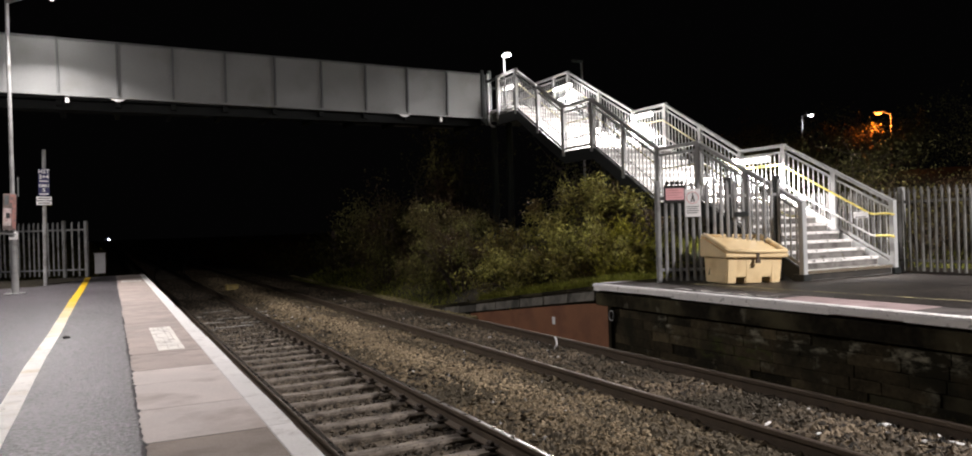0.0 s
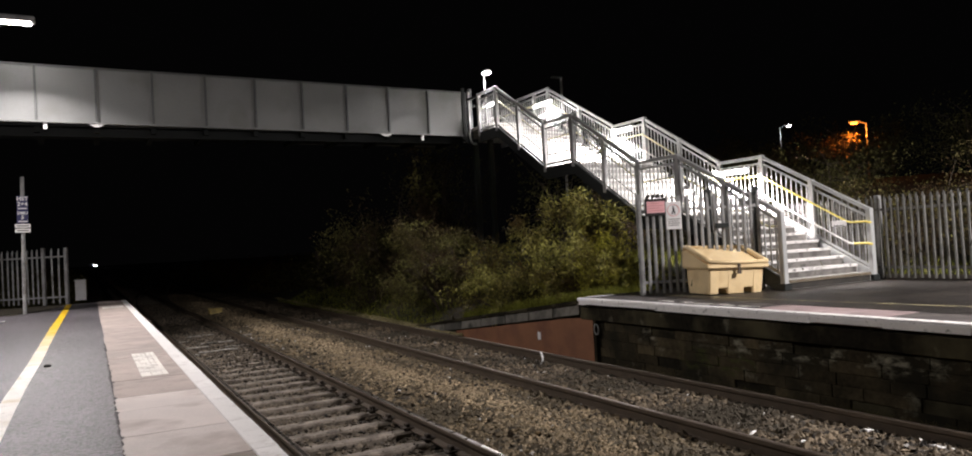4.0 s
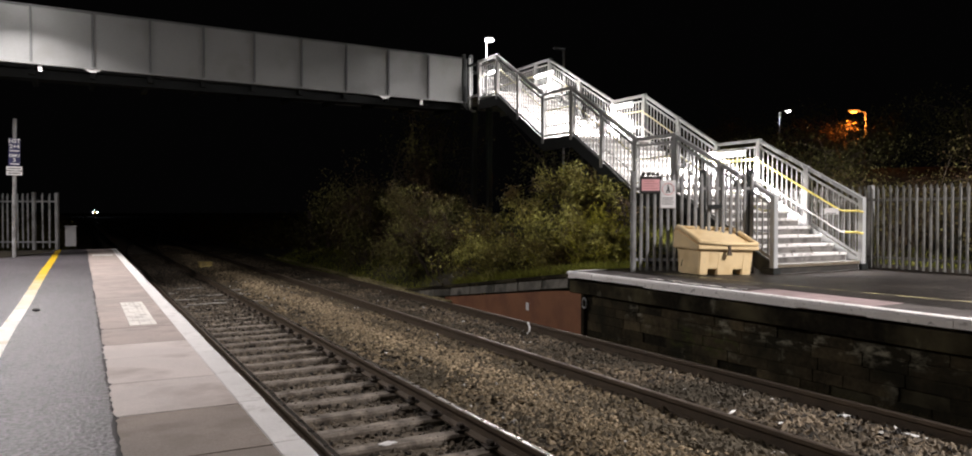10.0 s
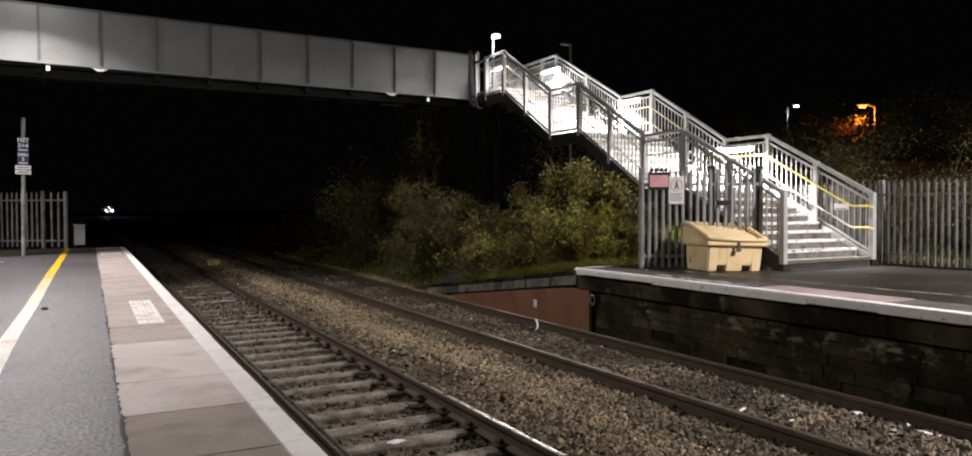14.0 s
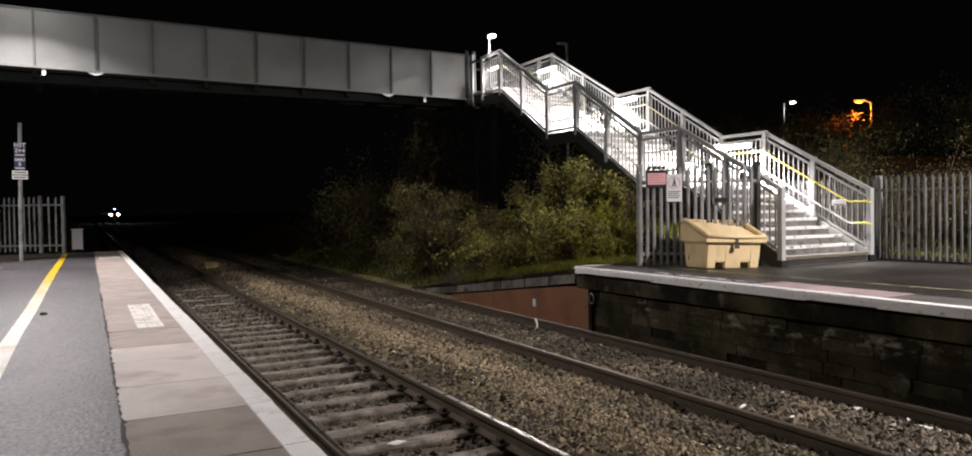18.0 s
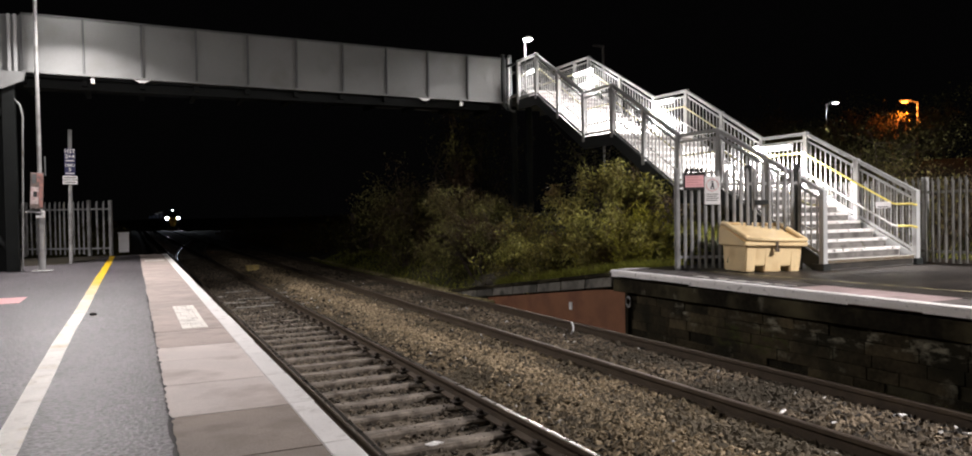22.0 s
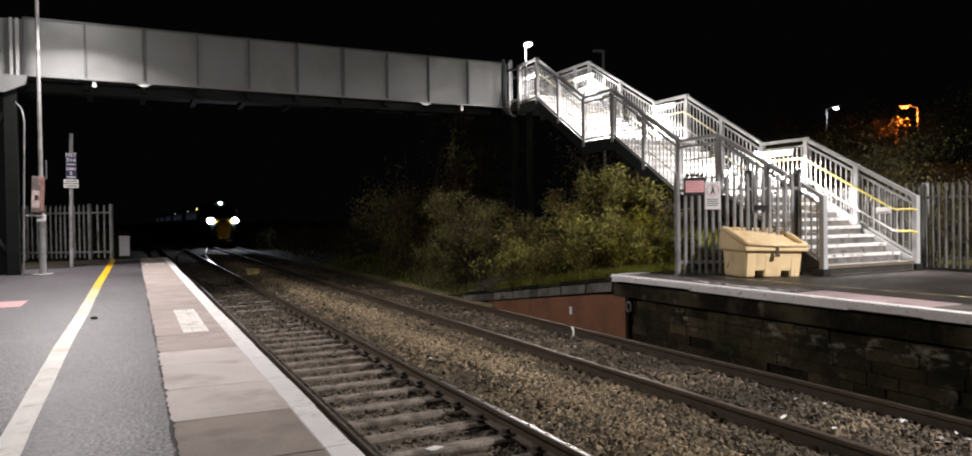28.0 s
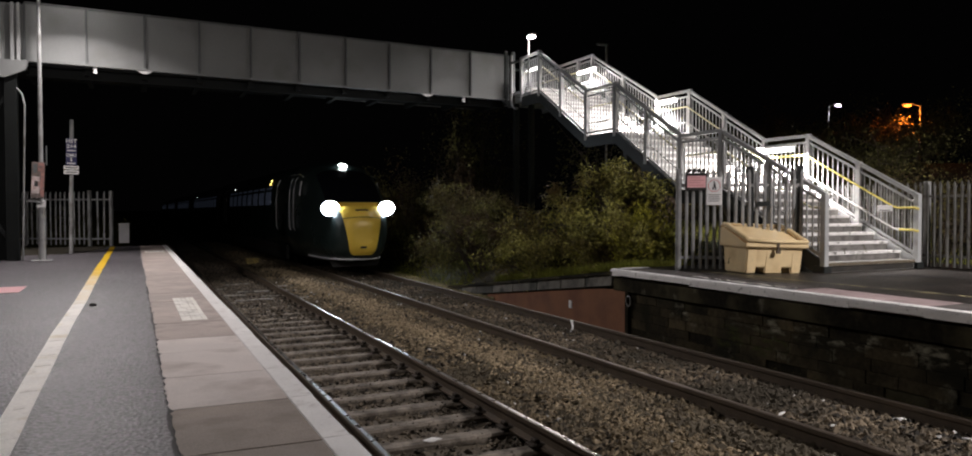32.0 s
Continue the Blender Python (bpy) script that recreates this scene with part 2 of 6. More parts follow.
lime_band(SOOTY_STONE, (0.27, 0.255, 0.19), -0.42, 0.13, 3.6, 8.2)
lime_band(SOOTY_STONE, (0.06, 0.068, 0.02), -0.68, 0.2, 6.6, 8.8)
lime_band(SOOTY_STONE, (0.3, 0.285, 0.22), -0.44, 0.14, 8.8, 9.3)
COPING_STONE = mat("dark_coping", (0.16, 0.15, 0.128), 0.8, var=0.5, scale=3, fine=40, bump=0.4, stain=(0.05, 0.05, 0.04), amount=0.4, spread=2, each=0.5)
RED_WALL = mat("red_painted_render", (0.24, 0.105, 0.052), 0.8, var=0.25, scale=2, fine=50, bump=0.3, stain=(0.17, 0.07, 0.04), amount=0.35, spread=1.4)
RAIL_SIDE = mat("rusty_rail", (0.095, 0.07, 0.047), 0.7, 0.2, var=0.35, scale=5, fine=70, bump=0.4)
BRIGHT_HEAD = mat("bright_polished_rail", (0.5, 0.48, 0.45), 0.2, 1.0, var=0.1, scale=8, fine=60, bump=0.02)
DULL_HEAD = mat("dull_rail_head", (0.13, 0.102, 0.078), 0.46, 0.6, var=0.2, scale=8, fine=60, bump=0.05)
RAIL_HEAD = mat("polished_rail_head", (0.26, 0.238, 0.21), 0.29, 0.95, var=0.2, scale=8, fine=60, bump=0.04)
SLEEPER = mat("weathered_sleeper", (0.225, 0.192, 0.155), 0.85, var=0.55, scale=4, fine=35, bump=0.6, stain=(0.075, 0.06, 0.045), amount=0.35, spread=5, streak=((0.07, 0.055, 0.04), 0.35, 9.0, (0.15, 1.5, 1.5)))
BALLAST = mat("ballast_stone", (0.155, 0.119, 0.072), 0.9, var=0.35, scale=1.0, fine=45, bump=0.2, stain=(0.09, 0.072, 0.045), amount=0.42, spread=0.6, island=0.98)
# dark bed colour paints the shade in the gaps between ballast stones
GAP_SHADE = mat("ballast_gap_shade", (0.06, 0.046, 0.028), 0.95, var=0.5, scale=1.0, fine=30, bump=0.6)
SOIL = mat("dark_soil", (0.045, 0.036, 0.024), 0.95, var=0.45, scale=0.8, fine=12, bump=0.5, stain=(0.032, 0.036, 0.014), amount=0.5, spread=0.3)
GALV = mat("galvanised_steel", (0.35, 0.35, 0.345), 0.5, 0.2, var=0.25, scale=6, fine=60, bump=0.08, stain=(0.17, 0.165, 0.155), amount=0.3, spread=3)
DARK_STEEL = mat("dark_or_shaded_steel", (0.022, 0.025, 0.024), 0.5, 0.2, var=0.3, scale=4, fine=50, bump=0.1)
WEATHERED_GALV = mat("weathered_galvanised_steel", (0.25, 0.245, 0.23), 0.55, 0.15, var=0.3, scale=6, fine=60, bump=0.08, stain=(0.13, 0.122, 0.105), amount=0.35, spread=3, each=0.2)
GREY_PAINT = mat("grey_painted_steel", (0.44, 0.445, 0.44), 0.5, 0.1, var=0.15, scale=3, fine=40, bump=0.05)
PANEL = mat("bridge_panel_paint", (0.24, 0.245, 0.24), 0.55, 0.0, var=0.1, scale=1.2, fine=30, bump=0.05, stain=(0.2, 0.2, 0.19), amount=0.2, spread=1.0)
BLACK_STEEL = mat("black_and_shaded_steel", (0.008, 0.0095, 0.009), 0.6, 0.0, var=0.3, scale=4, fine=50, bump=0.1, spec=0.2)
STIFF = mat("bridge_stiffener_paint", (0.12, 0.125, 0.125), 0.6, 0.0, var=0.2, scale=3, fine=30, bump=0.05)
STEP = mat("pale_step_concrete", (0.66, 0.65, 0.63), 0.75, var=0.3, scale=3, fine=50, bump=0.2, stain=(0.24, 0.23, 0.21), amount=0.36, spread=3)
STEP_EDGE = mat("brown_nosing", (0.13, 0.1, 0.066), 0.7, var=0.3, scale=5, fine=40, stain=(0.16, 0.14, 0.1), amount=0.5, spread=6)
GREY_BALLAST = mat("grey_ballast_stone", (0.125, 0.097, 0.064), 0.9, var=0.35, scale=1.0, fine=45, bump=0.2, stain=(0.05, 0.04, 0.025), amount=0.42, spread=0.7, island=0.98)
PALE_RAIL = mat("pale_yellow_handrail_paint", (0.75, 0.7, 0.42), 0.4, var=0.12, scale=5, fine=40, bump=0.03)
# oil and the shade between the near sleepers, both put into one colour
OIL_AND_SHADE = mat("oil_and_shade_ballast", (0.095, 0.076, 0.054), 0.85, var=0.5, scale=2, fine=40, bump=0.5, island=0.9)
YELLOW_RAIL = mat("yellow_handrail_paint", (0.72, 0.6, 0.14), 0.45, var=0.15, scale=5, fine=40, bump=0.03)
BIN = mat("yellow_plastic", (0.86, 0.66, 0.37), 0.55, var=0.12, scale=2.5, fine=50, bump=0.08, stain=(0.7, 0.5, 0.25), amount=0.3, spread=2)
WHITE_SIGN = mat("white_sign_face", (0.88, 0.865, 0.86), 0.4, var=0.06, scale=4, fine=40, bump=0.0)
PINK_SIGN = mat("faded_red_sign_face", (0.92, 0.5, 0.52), 0.4, var=0.1, scale=4, fine=40, bump=0.0)
BLACK_INK = mat("black_print", (0.03, 0.03, 0.03), 0.5, var=0.1, bump=0.0)
RED_INK = mat("red_print", (0.68, 0.3, 0.3), 0.5, var=0.1, bump=0.0)
NAVY_SIGN = mat("navy_sign_face", (0.035, 0.035, 0.12), 0.4, var=0.1, bump=0.0)
YELLOW_BOX = mat("yellow_cabinet_paint", (0.72, 0.56, 0.2), 0.6, var=0.25, scale=5, fine=40, stain=(0.4, 0.3, 0.12), amount=0.4, spread=5)
LEAF = mat("leaf_green", (0.325, 0.312, 0.085), 0.6, var=0.6, scale=2, fine=20, bump=0.0, stain=(0.12, 0.085, 0.03), amount=0.42, spread=0.9, island=0.7, spec=0.15)
LEAF_YELLOW = mat("leaf_yellow_green", (0.36, 0.34, 0.05), 0.6, var=0.4, scale=2, fine=20, bump=0.0, stain=(0.2, 0.17, 0.05), amount=0.35, spread=1.2, island=0.4, spec=0.15)
# darker leaf copies for plants in weak light, the shade put into their colour
LEAF_DIM = mat("leaf_brown_green_dimmed", (0.165, 0.155, 0.052), 0.6, var=0.3, scale=2, fine=20, bump=0.0, stain=(0.085, 0.055, 0.03), amount=0.5, spread=0.8, island=0.6, spec=0.15)
LEAF_SHADED = mat("leaf_shaded", (0.085, 0.08, 0.028), 0.7, var=0.3, scale=2, fine=20, bump=0.0, island=0.5, spec=0.15)
BARK = mat("bark", (0.085, 0.065, 0.048), 0.9, var=0.35, scale=8, fine=50, bump=0.5)
GRASS = mat("grass_blade", (0.26, 0.27, 0.05), 0.7, var=0.3, scale=1, fine=10, bump=0.0, island=0.5, spec=0.15)
DRY_GRASS = mat("dry_weed", (0.11, 0.095, 0.04), 0.8, var=0.3, scale=1, fine=10, bump=0.0, island=0.6, spec=0.1)
LAMP_GLOW = glow("lamp_lens_lit", (1.0, 0.95, 0.93), 60.0)
BAR_GLOW = glow("light_bar_lit", (1.0, 0.98, 0.95), 14.0)
ORANGE_GLOW = glow("sodium_lens_lit", (1.0, 0.4, 0.09), 2.6)
HEAD_GLOW = glow("headlight_lit", (0.8, 0.88, 1.0), 160.0)
CAB_GLOW = glow("cab_roof_light_lit", (0.9, 0.95, 1.0), 40.0)
PALE_GLOW = glow("door_indicator_pale", (0.9, 0.95, 0.9), 2.0)
MARK_GLOW = glow("door_indicator_lit", (1.0, 0.75, 0.2), 6.0)
WINDOW_GLOW = glow("saloon_window_dim", (0.4, 0.48, 0.7), 0.022)
TRAIN_GREEN = mat("dark_green_train_paint", (0.02, 0.032, 0.03), 0.3, 0.0, var=0.1, scale=1, fine=30, bump=0.0)
TRAIN_YELLOW = mat("yellow_train_paint", (0.92, 0.63, 0.09), 0.35, 0.0, var=0.08, scale=2, fine=30, bump=0.0)
TRAIN_GLASS = mat("dark_train_glass", (0.008, 0.009, 0.012), 0.08, 0.0, var=0.05, bump=0.0, spec=0.7)
TRAIN_GREY = mat("silver_train_trim", (0.72, 0.73, 0.75), 0.4, 0.1, var=0.1, bump=0.0)
UNDERFRAME = mat("train_underframe", (0.03, 0.028, 0.026), 0.7, 0.1, var=0.3, scale=4, fine=30)

# ---------------------------------------------------------------- building helpers


def mesh_of(bm, name, smooth=False):
    me = bpy.data.meshes.new(name)
    bmesh.ops.recalc_face_normals(bm, faces=bm.faces)
    bm.to_mesh(me)
    bm.free()
    if smooth:
        me.polygons.foreach_set("use_smooth", [True] * len(me.polygons))
    return me


def part(name, bm, material, parent=None, label="", smooth=False):
    """One mesh object, from a bmesh or a finished mesh, under a thing or a part."""
    me = bm if isinstance(bm, bpy.types.Mesh) else mesh_of(bm, name, smooth)
    if material and not me.materials:
        me.materials.append(material)
    ob = new(name, me)
    if parent:
        ob.parent = parent
    if label:
        ob["label"] = label
    return ob


def piece(name, me, parent, m):
    """One more object on a shared mesh, at a pose in its parent's space."""
    ob = new(name, me)
    ob.parent = parent
    ob.matrix_basis = m
    return ob


def thing(name, m, label, category, group="", kind=""):
    ob = new(name)
    ob.matrix_world = m
    return tagged(ob, label, category, group, kind)


def boxes(*list_of, bevel=0.0, bm=None):
    """Boxes given by two opposite corners, in one bmesh."""
    bm = bm or bmesh.new()
    for lo, hi in list_of:
        size = [max(abs(b - a), 1e-4) for a, b in zip(lo, hi)]
        mid = [(a + b) / 2 for a, b in zip(lo, hi)]
        made = bmesh.ops.create_cube(bm, size=1, matrix=Matrix.Translation(mid) @ Matrix.Diagonal((*size, 1)))
        if bevel:
            edges = list({e for v in made["verts"] for e in v.link_edges})
            bmesh.ops.bevel(bm, geom=edges, offset=min(bevel, min(size) * 0.4), segments=1, affect="EDGES")
    return bm


def tube(points, radius, sides=8, bm=None, closed=True):
    """A round bar along points."""
    bm = bm or bmesh.new()
    rings = []
    pts = [Vector(p) for p in points]
    radii = radius if isinstance(radius, (list, tuple)) else [radius] * len(pts)
    for i, p in enumerate(pts):
        d = (pts[min(i + 1, len(pts) - 1)] - pts[max(i - 1, 0)]).normalized()
        side = d.cross(Vector((0, 0, 1)) if abs(d.z) < 0.95 else Vector((1, 0, 0))).normalized()
        up = side.cross(d)
        rings.append([bm.verts.new(p + radii[i] * (math.cos(a) * side + math.sin(a) * up))
                      for a in [2 * math.pi * k / sides for k in range(sides)]])
    for a, b in zip(rings, rings[1:]):
        for k in range(sides):
            bm.faces.new((a[k], a[(k + 1) % sides], b[(k + 1) % sides], b[k]))
    if closed:
        bm.faces.new(rings[0][::-1]), bm.faces.new(rings[-1])
    return bm


def beam(p, q, width, depth, bm=None):
    """A square bar from p to q: width across (level), depth up."""
    bm = bm or bmesh.new()
    p, q = Vector(p), Vector(q)
    d = (q - p).normalized()
    side = d.cross(Vector((0, 0, 1)) if abs(d.z) < 0.98 else Vector((0, 1, 0))).normalized()
    up = side.cross(d)
    vs = [[bm.verts.new(c + sx * side * width / 2 + sz * up * depth / 2) for sx, sz in ((-1, -1), (1, -1), (1, 1), (-1, 1))] for c in (p, q)]
    for k in range(4):
        bm.faces.new((vs[0][k], vs[0][(k + 1) % 4], vs[1][(k + 1) % 4], vs[1][k]))
    bm.faces.new(vs[0][::-1]), bm.faces.new(vs[1])
    return bm


def prism(outline, axis, lo, hi, bm=None):
    """A solid with the given outline of (a, b) points, drawn out along an axis from lo to hi."""
    bm = bm or bmesh.new()
    order = {"x": lambda a, b, c: (c, a, b), "y": lambda a, b, c: (a, c, b), "z": lambda a, b, c: (a, b, c)}[axis]
    A = [bm.verts.new(order(a, b, lo)) for a, b in outline]
    B = [bm.verts.new(order(a, b, hi)) for a, b in outline]
    bm.faces.new(A[::-1]), bm.faces.new(B)
    for i in range(len(outline)):
        j = (i + 1) % len(outline)
        bm.faces.new((A[i], A[j], B[j], B[i]))
    return bm


def soup(name, verts, faces, material):
    me = bpy.data.meshes.new(name)
    me.from_pydata(verts, [], faces)
    me.materials.append(material)
    return me


def text_mesh(words, size, material, thick=0.002, bold=0.0):
    """Letters of the built-in font as a mesh in the x-z plane, centred, facing -y."""
    cu = bpy.data.curves.new("letters", "FONT")
    cu.body, cu.size, cu.align_x, cu.align_y, cu.extrude, cu.resolution_u = words, size, "CENTER", "CENTER", thick, 2
    cu.offset = bold
    tmp = bpy.data.objects.new("letters", cu)
    scene.collection.objects.link(tmp)
    me = bpy.data.meshes.new_from_object(tmp.evaluated_get(bpy.context.evaluated_depsgraph_get()))
    bpy.data.objects.remove(tmp)
    bpy.data.curves.remove(cu)
    me.transform(pose(0, 0, 0, 90, 0, 0))
    me.materials.clear()
    me.materials.append(material)
    return me


# ---------------------------------------------------------------- ground
RAIL_Z = -0.81
TRACKS = {"near": 2.535, "far": 6.20}
HALF = 0.7525


def smooth(a, b, x):
    t = min(1.0, max(0.0, (x - a) / (b - a)))
    return t * t * (3 - 2 * t)


def ground_z(x, y):
    z = -1.2
    if x < 1.2:
        z += (1.11 - 0.75 * smooth(26.5, 33.0, y)) * smooth(1.1, 0.2, x)
    if x > 7.2:
        bank = 0.7 * smooth(7.3, 9.0, x) + 0.9 * smooth(9.0, 15.0, x) + 2.6 * smooth(14.0, 30.0, x)
        flat = 0.9 * smooth(8.5, 9.2, x) + 3.0 * smooth(14.0, 26.0, x)
        k = smooth(9.0, 13.0, y)
        z += (bank * k + flat * (1 - k)) * (1 - 0.85 * smooth(30.0, 50.0, y))
    wob = 0.05 * noise.noise(Vector((x * 0.7, y * 0.7, 0))) + 0.25 * smooth(14, 24, abs(x)) * noise.noise(Vector((x * 0.12, y * 0.12, 3)))
    return z + wob


xs = [-2500, -900, -300, -120, -60, -30, -16, -9] + [-5 + 0.5 * i for i in range(49)] + [21, 24, 28, 33, 40, 50, 65, 90, 140, 300, 900, 2500]
ys = [-2500, -900, -300, -100, -50, -25] + [-14 + 0.7 * i for i in range(80)] + [44, 48, 54, 60, 70, 85, 105, 140, 200, 300, 500, 800, 1300, 2600]
verts = [(x, y, ground_z(x, y)) for y in ys for x in xs]
W = len(xs)
faces = [(j * W + i, j * W + i + 1, (j + 1) * W + i + 1, (j + 1) * W + i) for j in range(len(ys) - 1) for i in range(W - 1)]
g = part("ground", soup("ground", verts, faces, SOIL), None)
tagged(g, "dark soil and earth banks beside the railway at night", "ground", kind="structure")

# ---------------------------------------------------------------- near platform
EDGE_L = 0.965
p = part("platform_near", boxes(((-9, -14, -1.3), (0.19, 25.8, 0.0))), ASPHALT)
tagged(p, "grey asphalt platform surface with a paved edge beside the track", "platform", kind="structure")
wall = part("platform_wall", boxes(((0.2, -14, -1.3), (0.86, 25.75, -0.09))), BLACK_WALL, p, "sooty dark masonry under the platform edge")
rng = random.Random(5)
CUTS = [4.50 - 0.88 * i for i in range(20, 0, -1)] + [4.50, 5.38, 6.33, 7.0, 7.98, 8.9, 9.9, 10.9, 12.03] + [12.03 + 0.98 * i for i in range(1, 14)] + [25.75]
SLAB_PIECES = list(zip(CUTS, CUTS[1:]))
JOINT = mat("dirty_joint", (0.13, 0.11, 0.095), 0.9, var=0.4, scale=4, fine=60, bump=0.3, stain=(0.4, 0.36, 0.33), amount=0.3, spread=6)
EDGE_IN = 0.812
TAR = mat("tar_filled_crack", (0.06, 0.055, 0.054), 0.8, var=0.4, scale=6, fine=70, bump=0.5)


def ragged(y0, y1, x, step, rough, r):
    """Points of an uneven edge along y."""
    n = max(2, int((y1 - y0) / step))
    return [(x + rough * r.uniform(-1, 1), y0 + (y1 - y0) * i / n) for i in range(n + 1)]


for y0, y1 in SLAB_PIECES:
    gap = 0.006 if y1 > 3 else 0.009
    left = 0.158 + rng.uniform(-0.008, 0.008)
    if y1 < 10:
        side = ragged(y0 + gap, y1 - gap, left, 0.06, 0.009, rng)
        side[0], side[-1] = (side[0][0] + 0.022, side[0][1]), (side[-1][0] + 0.022, side[-1][1])
    else:
        side = [(left, y0 + gap), (left + rng.uniform(-0.01, 0.01), y1 - gap)]
    bm = bmesh.new()
    prism([*side[::-1], (EDGE_IN - 0.002, y0 + gap - 0.02), (EDGE_IN - 0.002, y1 - gap - 0.02)], "z", -0.09, 0.006 + rng.uniform(-0.0012, 0.0012), bm)
    mid_y = (y0 + y1) / 2
    pale = 4.45 < mid_y < 6.9 or (mid_y < 3 and rng.random() < 0.15)
    part("slab", bm, WORN_SLAB if 2.8 < y1 < 4.7 else SLAB_PALE if pale else SLAB, p)
    part("joint", boxes(((left + 0.02, y1 - 0.008, -0.05), (EDGE_IN - 0.004, y1 + 0.004, 0.0015))), JOINT, p)
    part("edge_stone", boxes(((EDGE_IN, y0 + 0.001, -0.11), (EDGE_L + rng.uniform(-0.006, 0.003), y1 - 0.001, 0.008 + rng.uniform(-0.001, 0.001))), bevel=0.006), EDGE_PAINT, p, "white painted edge stone with chips")
# a dark worn seam between the asphalt and the slabs
seam_l, seam_r = ragged(-2, 12, 0.14, 0.11, 0.012, rng), ragged(-2, 12, 0.172, 0.11, 0.006, rng)
bm = bmesh.new()
rows = [[bm.verts.new((*a, 0.0035)), bm.verts.new((*b, 0.0035))] for a, b in zip(seam_l, seam_r)]
for a, b in zip(rows, rows[1:]):
    bm.faces.new((a[0], a[1], b[1], b[0]))
part("seam", bm, TAR, p, "dark worn seam beside the slabs")
# painted lines: worn near, fresh yellow further off
LINE = [(-14.0, -0.61), (4.6, -0.620), (6.4, -0.630), (8.0, -0.640), (10.5, -0.622), (13.0, -0.628), (16.0, -0.63), (20.0, -0.61), (25.7, -0.6)]


def line_x(y):
    for (y0, x0), (y1, x1) in zip(LINE, LINE[1:]):
        if y <= y1:
            return x0 + (x1 - x0) * (y - y0) / (y1 - y0)
    return LINE[-1][1]


def ribbon(y0, y1, half, z, step=0.35):
    bm = bmesh.new()
    rows = []
    y = y0
    while True:
        w = half * (1 + 0.12 * noise.noise(Vector((0, y * 3.1, 1))))
        x = line_x(y)
        rows.append([bm.verts.new((x - w, y, z)), bm.verts.new((x + w, y, z))])
        if y >= y1:
            break
        y = min(y1, y + step)
    for a, b in zip(rows, rows[1:]):
        bm.faces.new((a[0], a[1], b[1], b[0]))
    return bm


part("safety_line", ribbon(-13.5, 25.7, 0.07, 0.004), SAFETY_LINE, p, "yellow safety line worn to white along the platform")
for yy, hw in ((4.9, 0.03), (5.35, 0.05), (6.2, 0.055), (6.65, 0.06), (7.35, 0.06), (8.2, 0.065), (8.95, 0.07)):
    part("line_mend", prism([(line_x(yy) - hw * 0.9, yy), (line_x(yy) + hw, yy + 0.02), (line_x(yy) + hw * 0.8, yy + 0.1), (line_x(yy) - hw, yy + 0.075)], "z", 0.0042, 0.0058), WORN_LINE, p, "grey mend in the painted line")
# worn painted letters on the slabs
for yy, z_step in ((9.07, 0.36), (21.95, 0.15)):
    bm = bmesh.new()
    for r in range(6):
        for c in range(5):
            if rng.random() < 0.97:
                x0, y0 = (0.42 + 0.05 * c) if yy < 20 else (0.25 + 0.1 * c), yy - 2.7 * z_step + z_step * r
                boxes(((x0, y0, 0.005), (x0 + rng.uniform(0.044, 0.0495) * (1 if yy < 20 else 1.9), y0 + rng.uniform(0.86, 0.985) * z_step, 0.0095)), bm=bm)
    part("painted_marking", bm, WORN_LINE, p, "worn pale painted marking")
part("pink_patch", boxes(((-2.1, 11.95, 0.0), (-1.46, 12.85, 0.004))), PINK_SIGN, p, "faded pink painted patch")
lump = bmesh.new()
bmesh.ops.create_icosphere(lump, subdivisions=2, radius=0.032)
for v in lump.verts:
    v.co = Vector((v.co.x * 1.3, v.co.y * 0.9, max(v.co.z * 0.7, -0.02))) * (1 + 0.3 * noise.noise(v.co * 20))
leafy = part("dead_leaf_clump", lump, UNDERFRAME)
leafy.location = (-0.47, 9.9, 0.013)
tagged(leafy, "small dark clump of dead leaves on the asphalt", "leaf litter")

# a strip before the end fence: dirt and the lamp's falloff put into its colour
r = random.Random(41)
DIM_DIRT = mat("dirt_and_light_falloff", (0.05, 0.042, 0.032), 0.95, var=0.6, scale=5, fine=60, bump=0.6, stain=(0.09, 0.075, 0.04), amount=0.4, spread=6)
DIM_RIM = [(-0.72, 25.6), (-0.84, 24.2), (-1.2, 22.7), (-1.75, 21.9), (-3.2, 21.4), (-5.2, 21.2)]
rim = []
for (xa, ya), (xb, yb2) in zip(DIM_RIM, DIM_RIM[1:]):
    for i in range(8):
        rim.append((xa + (xb - xa) * i / 8 + r.uniform(-0.05, 0.05), ya + (yb2 - ya) * i / 8 + r.uniform(-0.07, 0.07)))
dim_strip = part("leaf_litter", prism([*rim, (-5.2, 21.2), (-5.2, 25.78), (-0.72, 25.78)], "z", 0.001, 0.012), DIM_DIRT, None)
tagged(dim_strip, "dark strip of dirt and light falloff before the end fence", "leaf litter", kind="stuff")

